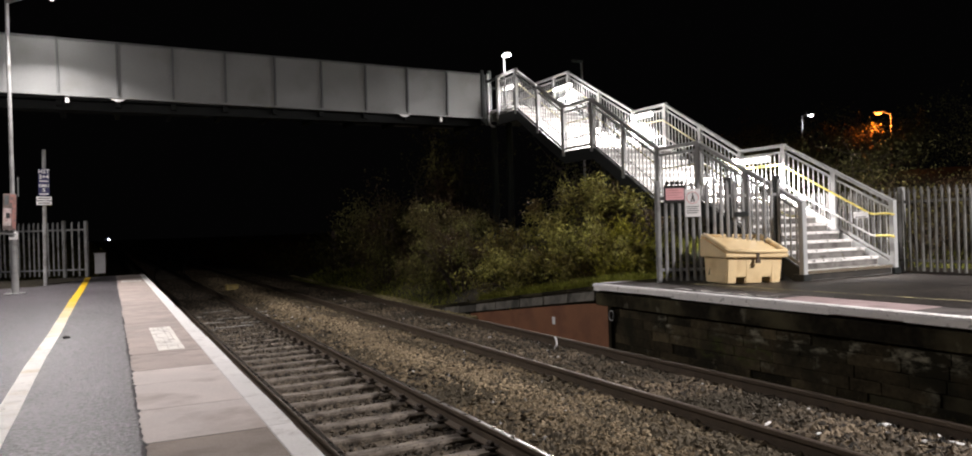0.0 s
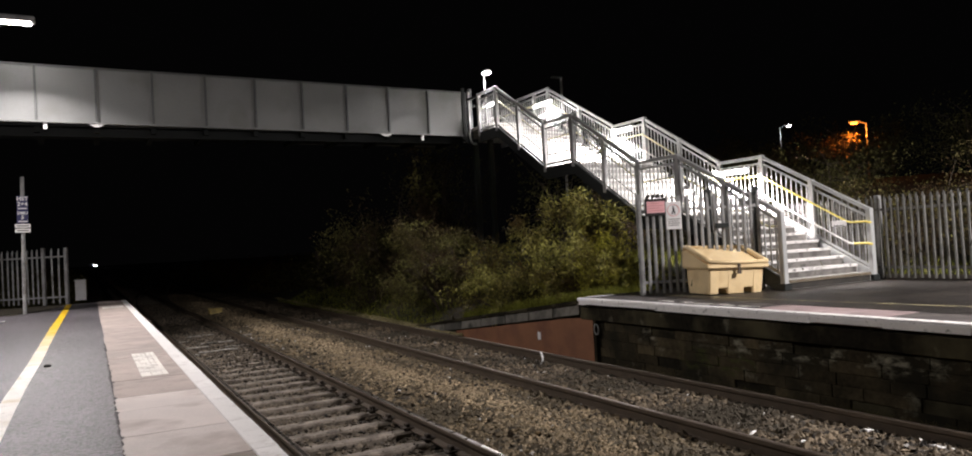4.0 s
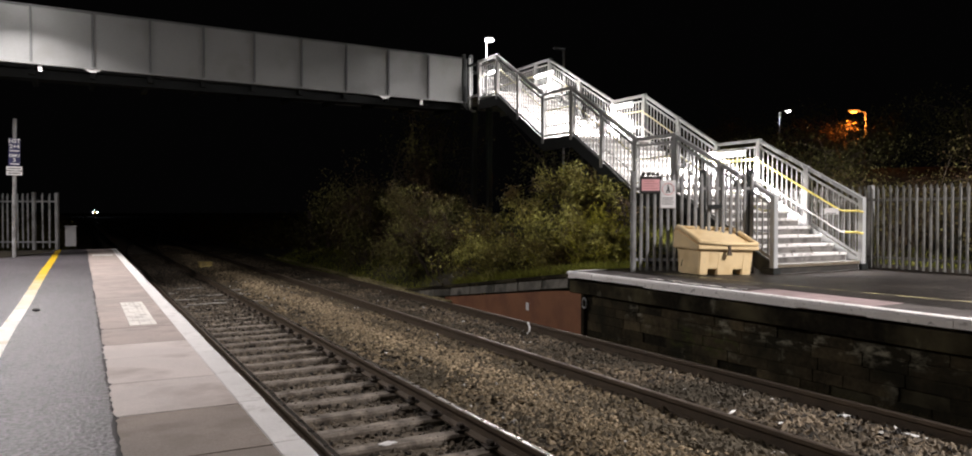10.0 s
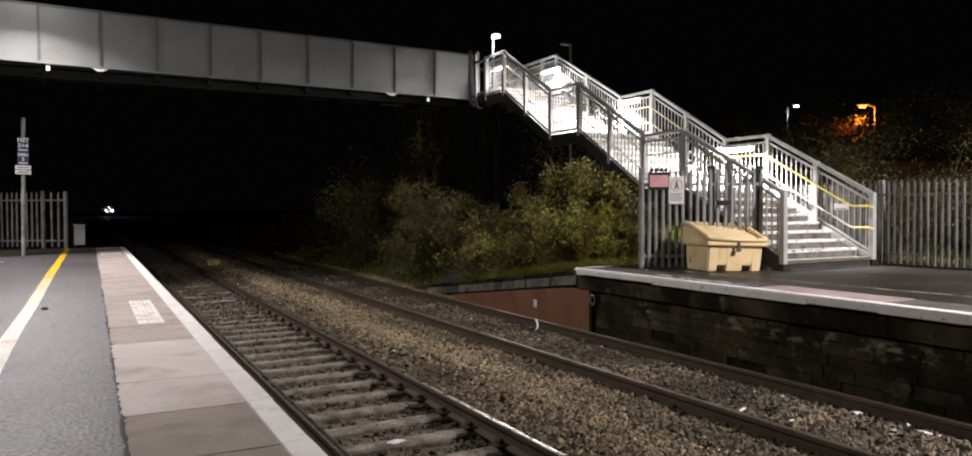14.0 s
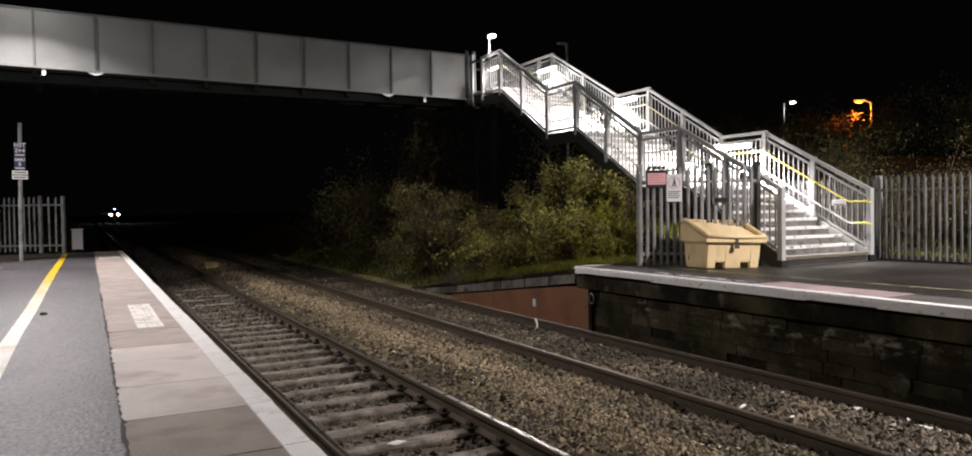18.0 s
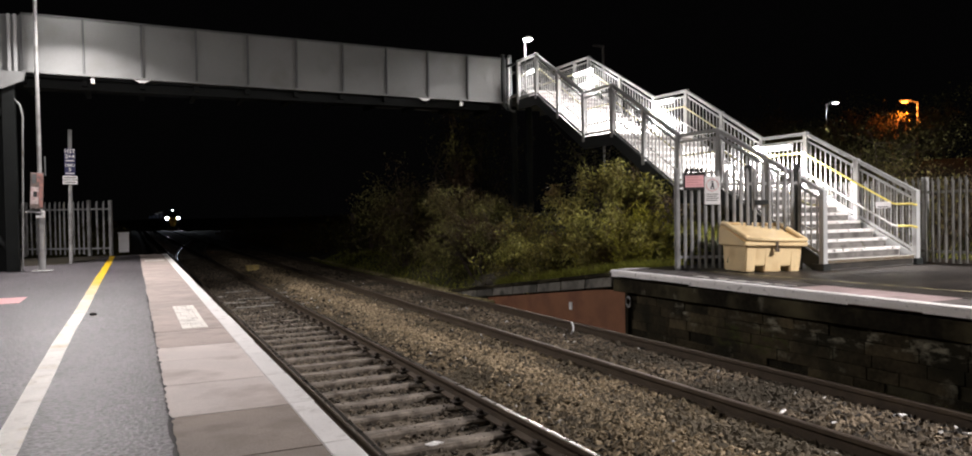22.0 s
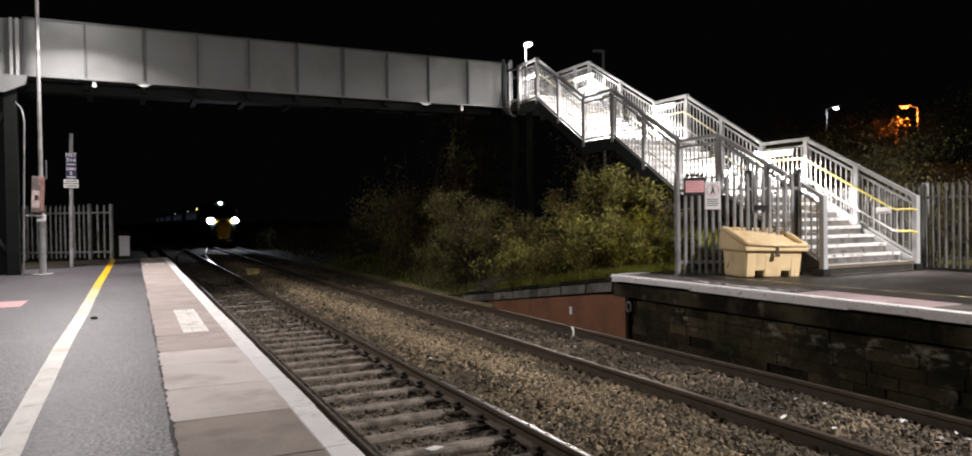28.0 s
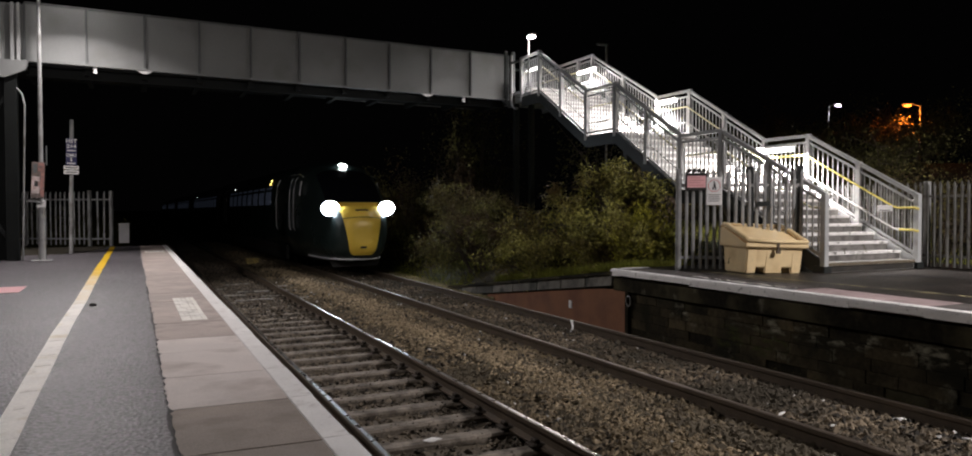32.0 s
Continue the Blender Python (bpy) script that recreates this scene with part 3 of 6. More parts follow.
# ---------------------------------------------------------------- far platform
EDGE_R, TOP_R = 7.6, 0.1
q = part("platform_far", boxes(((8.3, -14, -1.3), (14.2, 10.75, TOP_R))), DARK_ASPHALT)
tagged(q, "far platform with asphalt top, pale slabs and a sooty wall", "platform", kind="structure")
part("platform_wall", boxes(((7.72, -14, -1.3), (8.29, 10.72, 0.0))), BLACK_WALL, q, "sooty dark masonry wall")
# a near-black course stands in for the shade below the edge stones
part("corbel_course", boxes(((7.64, -14, -0.28), (7.725, 10.74, -0.06)), bevel=0.01), BLACK_WALL, q, "near-black course standing in for shade under the edge")
PINK_SLAB = mat("pinkish_concrete_slab", (0.34, 0.255, 0.25), 0.8, var=0.25, scale=1.2, fine=60, bump=0.25, stain=(0.2, 0.155, 0.15), amount=0.3, spread=2.5)
y = -13.36
while y < 10.7:
    y1 = min(10.78, y + 0.92)
    e, low = EDGE_R + rng.uniform(-0.004, 0.003), -0.012 + rng.uniform(-0.012, 0.012)
    part("edge_stone", prism([(e, low), (e + 0.09, low), (e + 0.09, TOP_R), (e + 0.045, TOP_R), (e + 0.018, TOP_R - 0.012), (e + 0.003, TOP_R - 0.045)], "y", y + 0.001, y1 - 0.001), CHIPPED_WHITE, q, "white painted edge stone with chips")
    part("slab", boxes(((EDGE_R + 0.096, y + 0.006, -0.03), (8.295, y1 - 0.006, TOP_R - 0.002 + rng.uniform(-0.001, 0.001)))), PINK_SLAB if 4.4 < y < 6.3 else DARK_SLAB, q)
    y = y1
part("end_line", boxes(((7.775, 10.60, TOP_R), (8.35, 10.76, TOP_R + 0.005))), WHITE_LINE, q, "white painted platform end")
YL = [(9.62, 8.63), (8.68, 8.723), (7.67, 8.775), (6.07, 8.895), (4.73, 9.04), (2.0, 9.36), (-14.0, 11.2)]
bm = bmesh.new()
rows = []
for (ya, xa), (yb, xb) in zip(YL, YL[1:]):
    for i in range(6):
        k = i / 6
        w = 0.019 * (1 + 0.3 * noise.noise(Vector((ya + (yb - ya) * k, 0, 7)) * 3))
        rows.append([bm.verts.new((xa + (xb - xa) * k + e * w, ya + (yb - ya) * k, TOP_R + 0.004)) for e in (-1, 1)])
for u, v in zip(rows, rows[1:]):
    bm.faces.new((u[0], v[0], v[1], u[1]))
part("yellow_line", bm, FADED_YELLOW, q, "thin faded yellow safety line")
# scraps of old white paint on the slabs
bm = bmesh.new()
for i in range(46):
    yy, w = rng.uniform(7.0, 8.95), rng.uniform(0.02, 0.07)
    xx, h = 7.86 + rng.uniform(-0.07, 0.1), rng.uniform(0.04, 0.13)
    bm.faces.new([bm.verts.new((xx + w * rng.uniform(0.6, 1) * cx, yy + h * rng.uniform(0.6, 1) * cy, TOP_R + 0.001)) for cx, cy in ((1, 0), (0.6, 0.8), (-0.5, 0.9), (-1, 0.1), (-0.6, -0.8), (0.5, -0.9))])
part("old_paint", bm, WORN_LINE, q, "scraps of old pale paint")
# bricks courses proud of the sooty wall
STONES = []
for width in (0.2, 0.26, 0.33):
    me = mesh_of(boxes(((-0.02, -width, -0.074), (0.0, width, 0.074)), bevel=0.006), "stone")
    me.materials.append(SOOTY_STONE)
    STONES.append((width, me))
for r in range(5):
    yy = 1.4 + 0.17 * (r % 3)
    while yy < 10.1:
        width, me = rng.choice(STONES)
        yy += width
        if rng.random() < 0.93:
            piece("stone", me, q, pose(7.722 - rng.uniform(0.0, 0.009), yy, -0.37 - 0.15 * r, rng.uniform(-0.8, 0.8)))
        yy += width + 0.004

# platform end ramp with stone coping and a red wall below it
ramp = thing("platform_ramp", pose(0, 0, 0), "sloping platform end with dark coping slabs over a red wall", "ramp", kind="structure")
R0, R1 = (10.72, 0.02), (18.3, -0.95)


def ramp_z(y):
    return R0[1] + (R1[1] - R0[1]) * (y - R0[0]) / (R1[0] - R0[0])


part("ramp_fill", prism([(R0[0], -1.3), (R0[0], 0.0), (R1[0], R1[1] - 0.02), (R1[0], -1.3)], "x", 7.72, 9.6), SOIL, ramp)
part("red_wall", prism([(10.42, -1.25), (10.42, -0.24), (11.2, ramp_z(11.2) - 0.26), (15.9, ramp_z(15.9) - 0.24), (15.9, -1.25)], "x", 7.66, 7.715), RED_WALL, ramp, "red-brown painted wall")
y = R0[0]
while y < 17.9:
    y1 = min(y + rng.uniform(0.85, 1.15), 18.2)
    a, b = ramp_z(y + 0.02), ramp_z(y1 - 0.02)
    part("coping_slab", prism([(y + 0.05, a - 0.22), (y + 0.025, a - 0.03), (y1 - 0.015, b - 0.03), (y1 + 0.01, b - 0.22)], "x", 7.615, 7.75), COPING_STONE, ramp)
    part("top_slab", prism([(y + 0.01, a - 0.025), (y + 0.01, a + 0.035), (y1 - 0.01, b + 0.035), (y1 - 0.01, b - 0.025)], "x", 7.58, 8.1), BLACK_WALL, ramp)
    y = y1
part("wall_edge", boxes(((7.655, 10.33, -1.25), (7.72, 10.415, -0.24))), BLACK_WALL, ramp)

# ---------------------------------------------------------------- the tracks


def rail_mesh(y0, y1, head):
    prof = [(-0.075, -0.175), (0.075, -0.175), (0.075, -0.16), (0.014, -0.14), (0.012, -0.055), (0.036, -0.042), (0.036, -0.006), (0.028, 0.0), (-0.028, 0.0), (-0.036, -0.006), (-0.036, -0.042), (-0.012, -0.055), (-0.014, -0.14), (-0.075, -0.16)]
    if head:
        prof = [(-0.022, -0.002), (0.022, -0.002), (0.018, 0.003), (-0.018, 0.003)]
    return prism(prof, "y", y0, y1)


def place_rail(x, y0, y1, parent, head=RAIL_HEAD):
    r = part("rail", rail_mesh(y0, y1, False), RAIL_SIDE, parent, "rusty steel rail")
    r.location = (x, 0, RAIL_Z)
    part("rail_head", rail_mesh(y0, y1, True), head, r, "polished running surface")


BEND = [480 + 60 * i for i in range(13)]


def far_bend(y):
    """The line bends away far beyond the station."""
    return -7.2 * (max(0.0, y - 480) / 360) ** 1.5


SLEEP = boxes(((-1.3, -0.105, -0.13), (1.3, 0.105, 0.0)), bevel=0.022)
for v in SLEEP.verts:
    v.co += Vector((0, 0.008 * noise.noise(v.co * 3), 0.006 * noise.noise(v.co * 2.3)))
SLEEP = mesh_of(SLEEP, "sleeper")
SLEEP.materials.append(SLEEPER)
CHAIR_IRON = mat("dark_iron_chair", (0.05, 0.038, 0.028), 0.75, 0.2, var=0.35, scale=6, fine=60, bump=0.3)
CHAIR = boxes(((-0.15, -0.075, 0.0), (0.15, 0.075, 0.022)), ((-0.11, -0.045, 0.022), (-0.06, 0.045, 0.065)), ((0.06, -0.045, 0.022), (0.11, 0.045, 0.065)), bevel=0.01)
CHAIR = mesh_of(CHAIR, "rail_chair")
CHAIR.materials.append(CHAIR_IRON)
for key, cx in TRACKS.items():
    tr = thing("railway_track", pose(0, 0, 0), "railway track with rusty rails on weathered sleepers", "track", "railway tracks", "structure")
    for x in (cx - HALF, cx + HALF):
        place_rail(x, -30, 480, tr, RAIL_HEAD if key == "near" else DULL_HEAD)
        bend = bmesh.new()
        for ya, yb in zip(BEND, BEND[1:]):
            beam((x + far_bend(ya), ya, RAIL_Z - 0.08), (x + far_bend(yb), yb, RAIL_Z - 0.08), 0.07, 0.16, bend)
        part("bent_rail", bend, RAIL_SIDE, tr, "rusty rail of the distant bend")
    y = -13.5
    while y < 60:
        if y < 34:
            drop = -0.015 if key == "near" else -0.075
            s = piece("sleeper", SLEEP, tr, pose(cx + rng.uniform(-0.02, 0.02), y, RAIL_Z - 0.16 + drop + rng.uniform(-0.006, 0.004), 0, 0, rng.uniform(-0.6, 0.6)))
            if -4 < y < 24 and key == "near":
                for x in (cx - HALF, cx + HALF):
                    piece("rail_chair", CHAIR, tr, pose(x, y, RAIL_Z - 0.16 + 0.002))
        y += 0.6
    far = bmesh.new()
    yy = 34.1
    while yy < 140:
        boxes(((cx - 1.3, yy - 0.125, RAIL_Z - 0.29), (cx + 1.3, yy + 0.125, RAIL_Z - 0.165)), bm=far)
        yy += 0.6
    f = part("far_sleepers", far, SLEEPER, tr)
    f["kind"] = "stuff"

# crossover between the two lines beyond the platform end
cross = thing("railway_crossover", pose(0, 0, 0), "curved crossover rails joining the two tracks", "track", kind="structure")
for off in (-HALF, HALF):
    pts = []
    for i in range(41):
        t = i / 40
        y = 34 + 52 * t
        pts.append((TRACKS["near"] + (TRACKS["far"] - TRACKS["near"]) * smooth(0, 1, t) + off, y, RAIL_Z - 0.03))
    bm = bmesh.new()
    for a, b in zip(pts, pts[1:]):
        beam(a, b, 0.065, 0.066, bm)
    part("curved_rail", bm, BRIGHT_HEAD, cross, "polished curved rail")

# ballast: a bed and loose stones
bed = []


def bed_z(x, y):
    """Ballast is heaped between the tracks and lies low between the near sleepers."""
    if x < 1.25:
        z = RAIL_Z - 0.27
    elif x < 3.34:
        z = RAIL_Z - 0.335
    elif x < 5.42:
        z = RAIL_Z - 0.15 + 0.09 * smooth(0.0, 1.0, 1 - abs(x - 4.37) / 1.0)
    elif x < 7.05:
        z = RAIL_Z - 0.15
    else:
        z = RAIL_Z - 0.15 - 0.12 * smooth(7.05, 7.5, x)
    return z + 0.025 * noise.noise(Vector((x * 1.7, y * 1.7, 7)))


bx = [0.9 + 0.17 * i for i in range(41)]
by = [-30, -20, -14, -10, -7, -5] + [-3 + 0.35 * i for i in range(130)] + [43, 46, 54, 65, 80, 110, 160, 260, 450, 800, 1200]
V = [(x, y, bed_z(x, y) - 0.015) for y in by for x in bx]
n = len(bx)
F = [(j * n + i, j * n + i + 1, (j + 1) * n + i + 1, (j + 1) * n + i) for j in range(len(by) - 1) for i in range(n - 1)]
def gap_z(x, y):
    """Dirt between the near sleepers, which it buries further along."""
    return RAIL_Z - 0.245 + 0.066 * smooth(9.0, 19.0, y) + 0.02 * noise.noise(Vector((x * 4, y * 4, 2)))


oy = [-14 + 0.2 * i for i in range(240)] + [34 + 0.5 * i for i in range(40)] + [56, 60, 66, 75, 90, 120, 170, 260, 450]
ob_v = [(x, y, gap_z(x, y)) for y in oy for x in [1.05 + 0.1125 * i for i in range(21)]]
ob_f = [(j * 21 + i, j * 21 + i + 1, (j + 1) * 21 + i + 1, (j + 1) * 21 + i) for j in range(len(oy) - 1) for i in range(20)]
b = part("oily_bed", soup("oily_bed", ob_v, ob_f, OIL_AND_SHADE), None)
tagged(b, "dark ballast between the sleepers, oil and shade in its colour", "ballast", kind="structure")
b = part("ballast_bed", soup("ballast_bed", V, F, GAP_SHADE), None)
tagged(b, "dark bed under the ballast, shade between stones in its colour", "ballast", kind="structure")

nr = np.random.default_rng(4)
OCT = np.array([[1, 0, 0], [-1, 0, 0], [0, 1, 0], [0, -1, 0], [0, 0, 1], [0, 0, -1]], float)
OCTF = np.array([[0, 2, 4], [2, 1, 4], [1, 3, 4], [3, 0, 4], [2, 0, 5], [1, 2, 5], [3, 1, 5], [0, 3, 5]])


def stones(name, count, pick, height, size, material, flat=0.7):
    xy = pick(count)
    c = len(xy)
    s = size * nr.uniform(0.55, 1.35, (c, 1, 1))
    v = OCT[None] * nr.uniform(0.6, 1.25, (c, 6, 1)) * s * np.array([1, 1, flat])
    v += nr.normal(0, 0.22, (c, 6, 3)) * s
    a = nr.uniform(0, 6.283, c)
    ca, sa = np.cos(a)[:, None], np.sin(a)[:, None]
    x = v[:, :, 0] * ca - v[:, :, 1] * sa + xy[:, :1]
    y = v[:, :, 0] * sa + v[:, :, 1] * ca + xy[:, 1:]
    z = v[:, :, 2] + np.array([height(px, py) for px, py in xy])[:, None] + nr.uniform(-0.01, 0.012, (c, 1))
    verts = np.stack([x, y, z], 2).reshape(-1, 3)
    faces = (OCTF[None] + 6 * np.arange(c)[:, None, None]).reshape(-1, 3)
    return soup(name, verts.tolist(), faces.tolist(), material)


def pick_ballast(c):
    y = 2.2 + 46 * nr.random(c * 2) ** 2.1
    y = np.where(nr.random(c * 2) < 0.14, nr.uniform(-6, 2.2, c * 2), y)
    x = nr.uniform(1.0, 7.6, c * 2)
    near_gap = (x > 1.2) & (x < 3.33)
    rail = np.zeros(c * 2, bool)
    for cx in TRACKS.values():
        for o in (-HALF, HALF):
            rail |= np.abs(x - cx - o) < 0.06
    keep = ~(near_gap | rail)
    return np.stack([x, y], 1)[keep][:c]


b = part("ballast_stones", stones("ballast_stones", 76000, lambda c: (lambda p: p[p[:, 0] < 5.43])(pick_ballast(c)), bed_z, 0.04, BALLAST), None)
tagged(b, "loose tan ballast stones heaped between the tracks", "ballast", kind="stuff")
b = part("grey_ballast_stones", stones("grey_ballast_stones", 76000, lambda c: (lambda p: p[p[:, 0] > 5.43])(pick_ballast(c)), bed_z, 0.04, GREY_BALLAST), None)
tagged(b, "loose brown ballast stones between the rails", "ballast", kind="stuff")


def pick_ridge(c):
    y = 3.5 + 34 * nr.random(c) ** 1.6
    return np.stack([4.3 + 0.12 * np.sin(y * 0.9) + nr.normal(0, 0.2, c), y], 1)


RIDGE = mat("dusty_tan_stone", (0.38, 0.295, 0.185), 0.9, var=0.25, scale=1.0, fine=45, bump=0.2, stain=(0.27, 0.21, 0.13), amount=0.4, spread=0.6, island=0.5)
b = part("dusty_stones", stones("dusty_stones", 17000, pick_ridge, lambda x, y: bed_z(x, y) + 0.012, 0.024, RIDGE), None)
tagged(b, "pale dusty ridge of small stones between the tracks", "ballast", kind="stuff")


def pick_gap(c):
    return np.stack([nr.uniform(1.2, 3.3, c), -5 + 46 * nr.random(c) ** 1.5], 1)


b = part("oily_stones", stones("oily_stones", 22000, pick_gap, lambda x, y: gap_z(x, y) + 0.018, 0.03, OIL_AND_SHADE), None)
tagged(b, "dark stones between the near sleepers, oil and shade in colour", "stones", kind="stuff")


def pick_grit(c):
    return np.stack([nr.uniform(1.3, 3.75, c), 4 + 19 * nr.random(c)], 1)


b = part("sleeper_grit", stones("sleeper_grit", 2600, pick_grit, lambda x, y: RAIL_Z - 0.172, 0.013, OIL_AND_SHADE, 0.6), None)
tagged(b, "small loose stones lying on the near sleepers", "stones", kind="stuff")
WEATHERED_BOARD = mat("weathered_pale_board", (0.34, 0.32, 0.29), 0.85, var=0.5, scale=5, fine=40, bump=0.4, stain=(0.1, 0.09, 0.075), amount=0.45, spread=6)
PALE = mat("pale_litter", (0.55, 0.53, 0.5), 0.8, var=0.2, island=0.4)


def pick_pale(c):
    return np.stack([nr.uniform(3.4, 7.3, c), 3 + 20 * nr.random(c) ** 1.3], 1)


b = part("pale_stones", stones("pale_stones", 130, pick_pale, lambda x, y: bed_z(x, y) + 0.015, 0.03, PALE), None)
tagged(b, "scattered pale stones and litter on the ballast", "stones", kind="stuff")


def debris_strips():
    """Broken pale boards that lie across the near track, each a bevelled, split plank."""
    bm, r = bmesh.new(), random.Random(31)
    for x, yy, half in ((1.75, 17.3, 0.3), (2.5, 17.7, 0.42), (3.05, 18.3, 0.3), (2.1, 18.8, 0.36), (2.75, 19.5, 0.4), (1.9, 20.4, 0.26), (2.6, 21.6, 0.34), (3.55, 17.5, 0.14), (3.6, 19.2, 0.16), (3.62, 20.4, 0.12)):
        m = pose(x, yy, RAIL_Z - 0.148 + (0.02 if x > 3.3 else 0.0), r.uniform(-3, 3), r.uniform(-2, 2), r.uniform(-7, 7))
        first = len(bm.verts)
        n = max(3, int(half / 0.06))
        edge = [(-half + 2 * half * i / n, -0.05 + r.uniform(-0.02, 0.015)) for i in range(n + 1)] + [(half - 2 * half * i / n, 0.05 + r.uniform(-0.02, 0.02)) for i in range(n + 1)]
        prism(edge, "z", 0.0, 0.022, bm)
        bm.verts.ensure_lookup_table()
        bmesh.ops.transform(bm, matrix=m, verts=bm.verts[first:])
    return bm


b = part("pale_debris", debris_strips(), WEATHERED_BOARD, None)
tagged(b, "strips of pale broken board across the near track", "debris", kind="stuff")


def pick_shoulder(c):
    y = 15.5 + 22 * nr.random(c)
    return np.stack([7.62 + 0.03 * (y - 17) + nr.normal(0, 0.1, c), y], 1)


SHOULDER = mat("mossy_tan_stone", (0.34, 0.29, 0.15), 0.9, var=0.3, scale=1.0, fine=45, bump=0.2, stain=(0.2, 0.18, 0.08), amount=0.4, spread=0.6, island=0.5)
b = part("shoulder_stones", stones("shoulder_stones", 9000, pick_shoulder, lambda x, y: RAIL_Z - 0.15, 0.032, SHOULDER), None)
tagged(b, "pale mossy strip of ballast along the far track", "ballast", kind="stuff")
post = thing("concrete_post", pose(8.87, 32.1, -1.0), "weathered pale concrete post beside the far track", "post")
post_b = thing("concrete_post", pose(9.75, 32.4, -1.0), "weathered pale concrete post beside the far track", "post")
part("shaft", boxes(((-0.1, -0.09, -0.1), (0.1, 0.09, 2.3)), bevel=0.02), DIRTY_SLAB, post_b)
part("cap", boxes(((-0.12, -0.11, 2.301), (0.12, 0.11, 2.37)), bevel=0.02), DIRTY_SLAB, post_b)
part("shaft", boxes(((-0.1, -0.09, -0.1), (0.1, 0.09, 2.15)), bevel=0.02), DIRTY_SLAB, post)
part("cap", boxes(((-0.12, -0.11, 2.151), (0.12, 0.11, 2.22)), bevel=0.02), DIRTY_SLAB, post)
# white drain pipe bend and fittings on the red wall
pipe = thing("wall_marker", pose(7.655, 12.17, -0.7), "small pale plate fixed to the red wall", "plate")
part("plate", boxes(((-0.012, -0.05, -0.075), (0.004, 0.05, 0.075)), bevel=0.004), WHITE_SIGN, pipe)
bend = part("pipe_bend", tube([(6.78, 10.80 + 0.085 * math.cos(a) * -1, -0.87 + 0.1 * math.sin(a)) for a in [1.2 - 0.3 * i for i in range(9)]], 0.018), WHITE_SIGN)
tagged(bend, "curved white plastic pipe lying by the far rail", "pipe")
ring = part("hose_ring", tube([(7.635, 10.29 + 0.06 * math.cos(a), -0.43 + 0.09 * math.sin(a)) for a in [0.63 * i for i in range(11)]], 0.014), GALV)
tagged(ring, "grey metal ring hanging on the platform wall", "ring")


# litter on the tracks


def litter(x, y, z, sx, sy, sz, turn, seed, label):
    bm = bmesh.new()
    bmesh.ops.create_icosphere(bm, subdivisions=2, radius=1)
    for v in bm.verts:
        k = 1 + 0.55 * noise.noise(v.co * 1.7 + Vector((seed, 0, 0)))
        v.co = Vector((v.co.x * sx * k, v.co.y * sy * k, max(-0.3, v.co.z) * sz * k))
    ob = part("litter", bm, LITTER)
    ob.matrix_world = pose(x, y, z + 0.3 * sz, 0, 0, turn)
    tagged(ob, label, "litter")


LITTER = mat("white_litter_paper", (0.75, 0.74, 0.72), 0.6, var=0.2, scale=20, fine=90, bump=0.3)
litter(2.44, 6.28, -0.985, 0.09, 0.045, 0.012, 10, 1.0, "flattened white scrap of litter on a near sleeper")
litter(6.80, 4.72, RAIL_Z - 0.15, 0.05, 0.09, 0.035, 20, 5.0, "crumpled white litter beside the far rail")
litter(6.78, 4.02, RAIL_Z - 0.15, 0.045, 0.15, 0.03, 15, 9.0, "torn white litter beside the far rail")
litter(5.88, 5.37, RAIL_Z - 0.12, 0.09, 0.02, 0.015, 25, 13.0, "thin white scrap of litter on the ballast")
litter(6.0, 4.86, RAIL_Z - 0.12, 0.04, 0.018, 0.012, 5, 17.0, "thin white scrap of litter on the ballast")

# ---------------------------------------------------------------- footbridge
br = thing("footbridge", pose(0, 0, 0), "grey steel plate-girder footbridge spanning both tracks", "bridge")
BX0, BX1, BY = -2.15, 10.14, 19.6


def bridge_z(x):
    return 4.56 - 0.0085 * (x + 2.0)


GIRDER = 1.26
K = [-0.957 + 1.232 * k for k in range(-1, 10)]
for face, yy in (("near", BY), ("far", BY + 2.2)):
    for x0, x1 in zip(K, K[1:]):
        za, zb = bridge_z(x0), bridge_z(x1)
        part("panel", prism([(x0 + 0.02, za), (x1 - 0.02, zb), (x1 - 0.02, zb + GIRDER), (x0 + 0.02, za + GIRDER)], "y", yy, yy + 0.012), PANEL, br)
        part("bottom_flange", prism([(x0, za - 0.05), (x1, zb - 0.05), (x1, zb - 0.002), (x0, za - 0.002)], "y", yy - 0.055, yy + 0.07), PANEL, br)
        part("top_flange", prism([(x0, za + GIRDER + 0.002), (x1, zb + GIRDER + 0.002), (x1, zb + GIRDER + 0.04), (x0, za + GIRDER + 0.04)], "y", yy - 0.03, yy + 0.05), STIFF, br)
    for x in K:
        z = bridge_z(x)
        part("stiffener", boxes(((x - 0.025, yy - 0.05, z - 0.04), (x + 0.025, yy - 0.003, z + GIRDER)), bevel=0.004), STIFF, br)
# shade under the bridge is put into the black of deck, beams and girder
part("deck", boxes(((-4.4, BY + 0.07, 4.44), (10.2, BY + 2.2, 4.56))), BLACK_STEEL, br, "deck plate with underside shade in its colour")
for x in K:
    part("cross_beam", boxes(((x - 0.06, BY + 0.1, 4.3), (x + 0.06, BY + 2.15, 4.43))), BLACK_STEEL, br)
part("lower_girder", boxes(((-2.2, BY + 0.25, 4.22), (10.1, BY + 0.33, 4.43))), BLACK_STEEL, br)
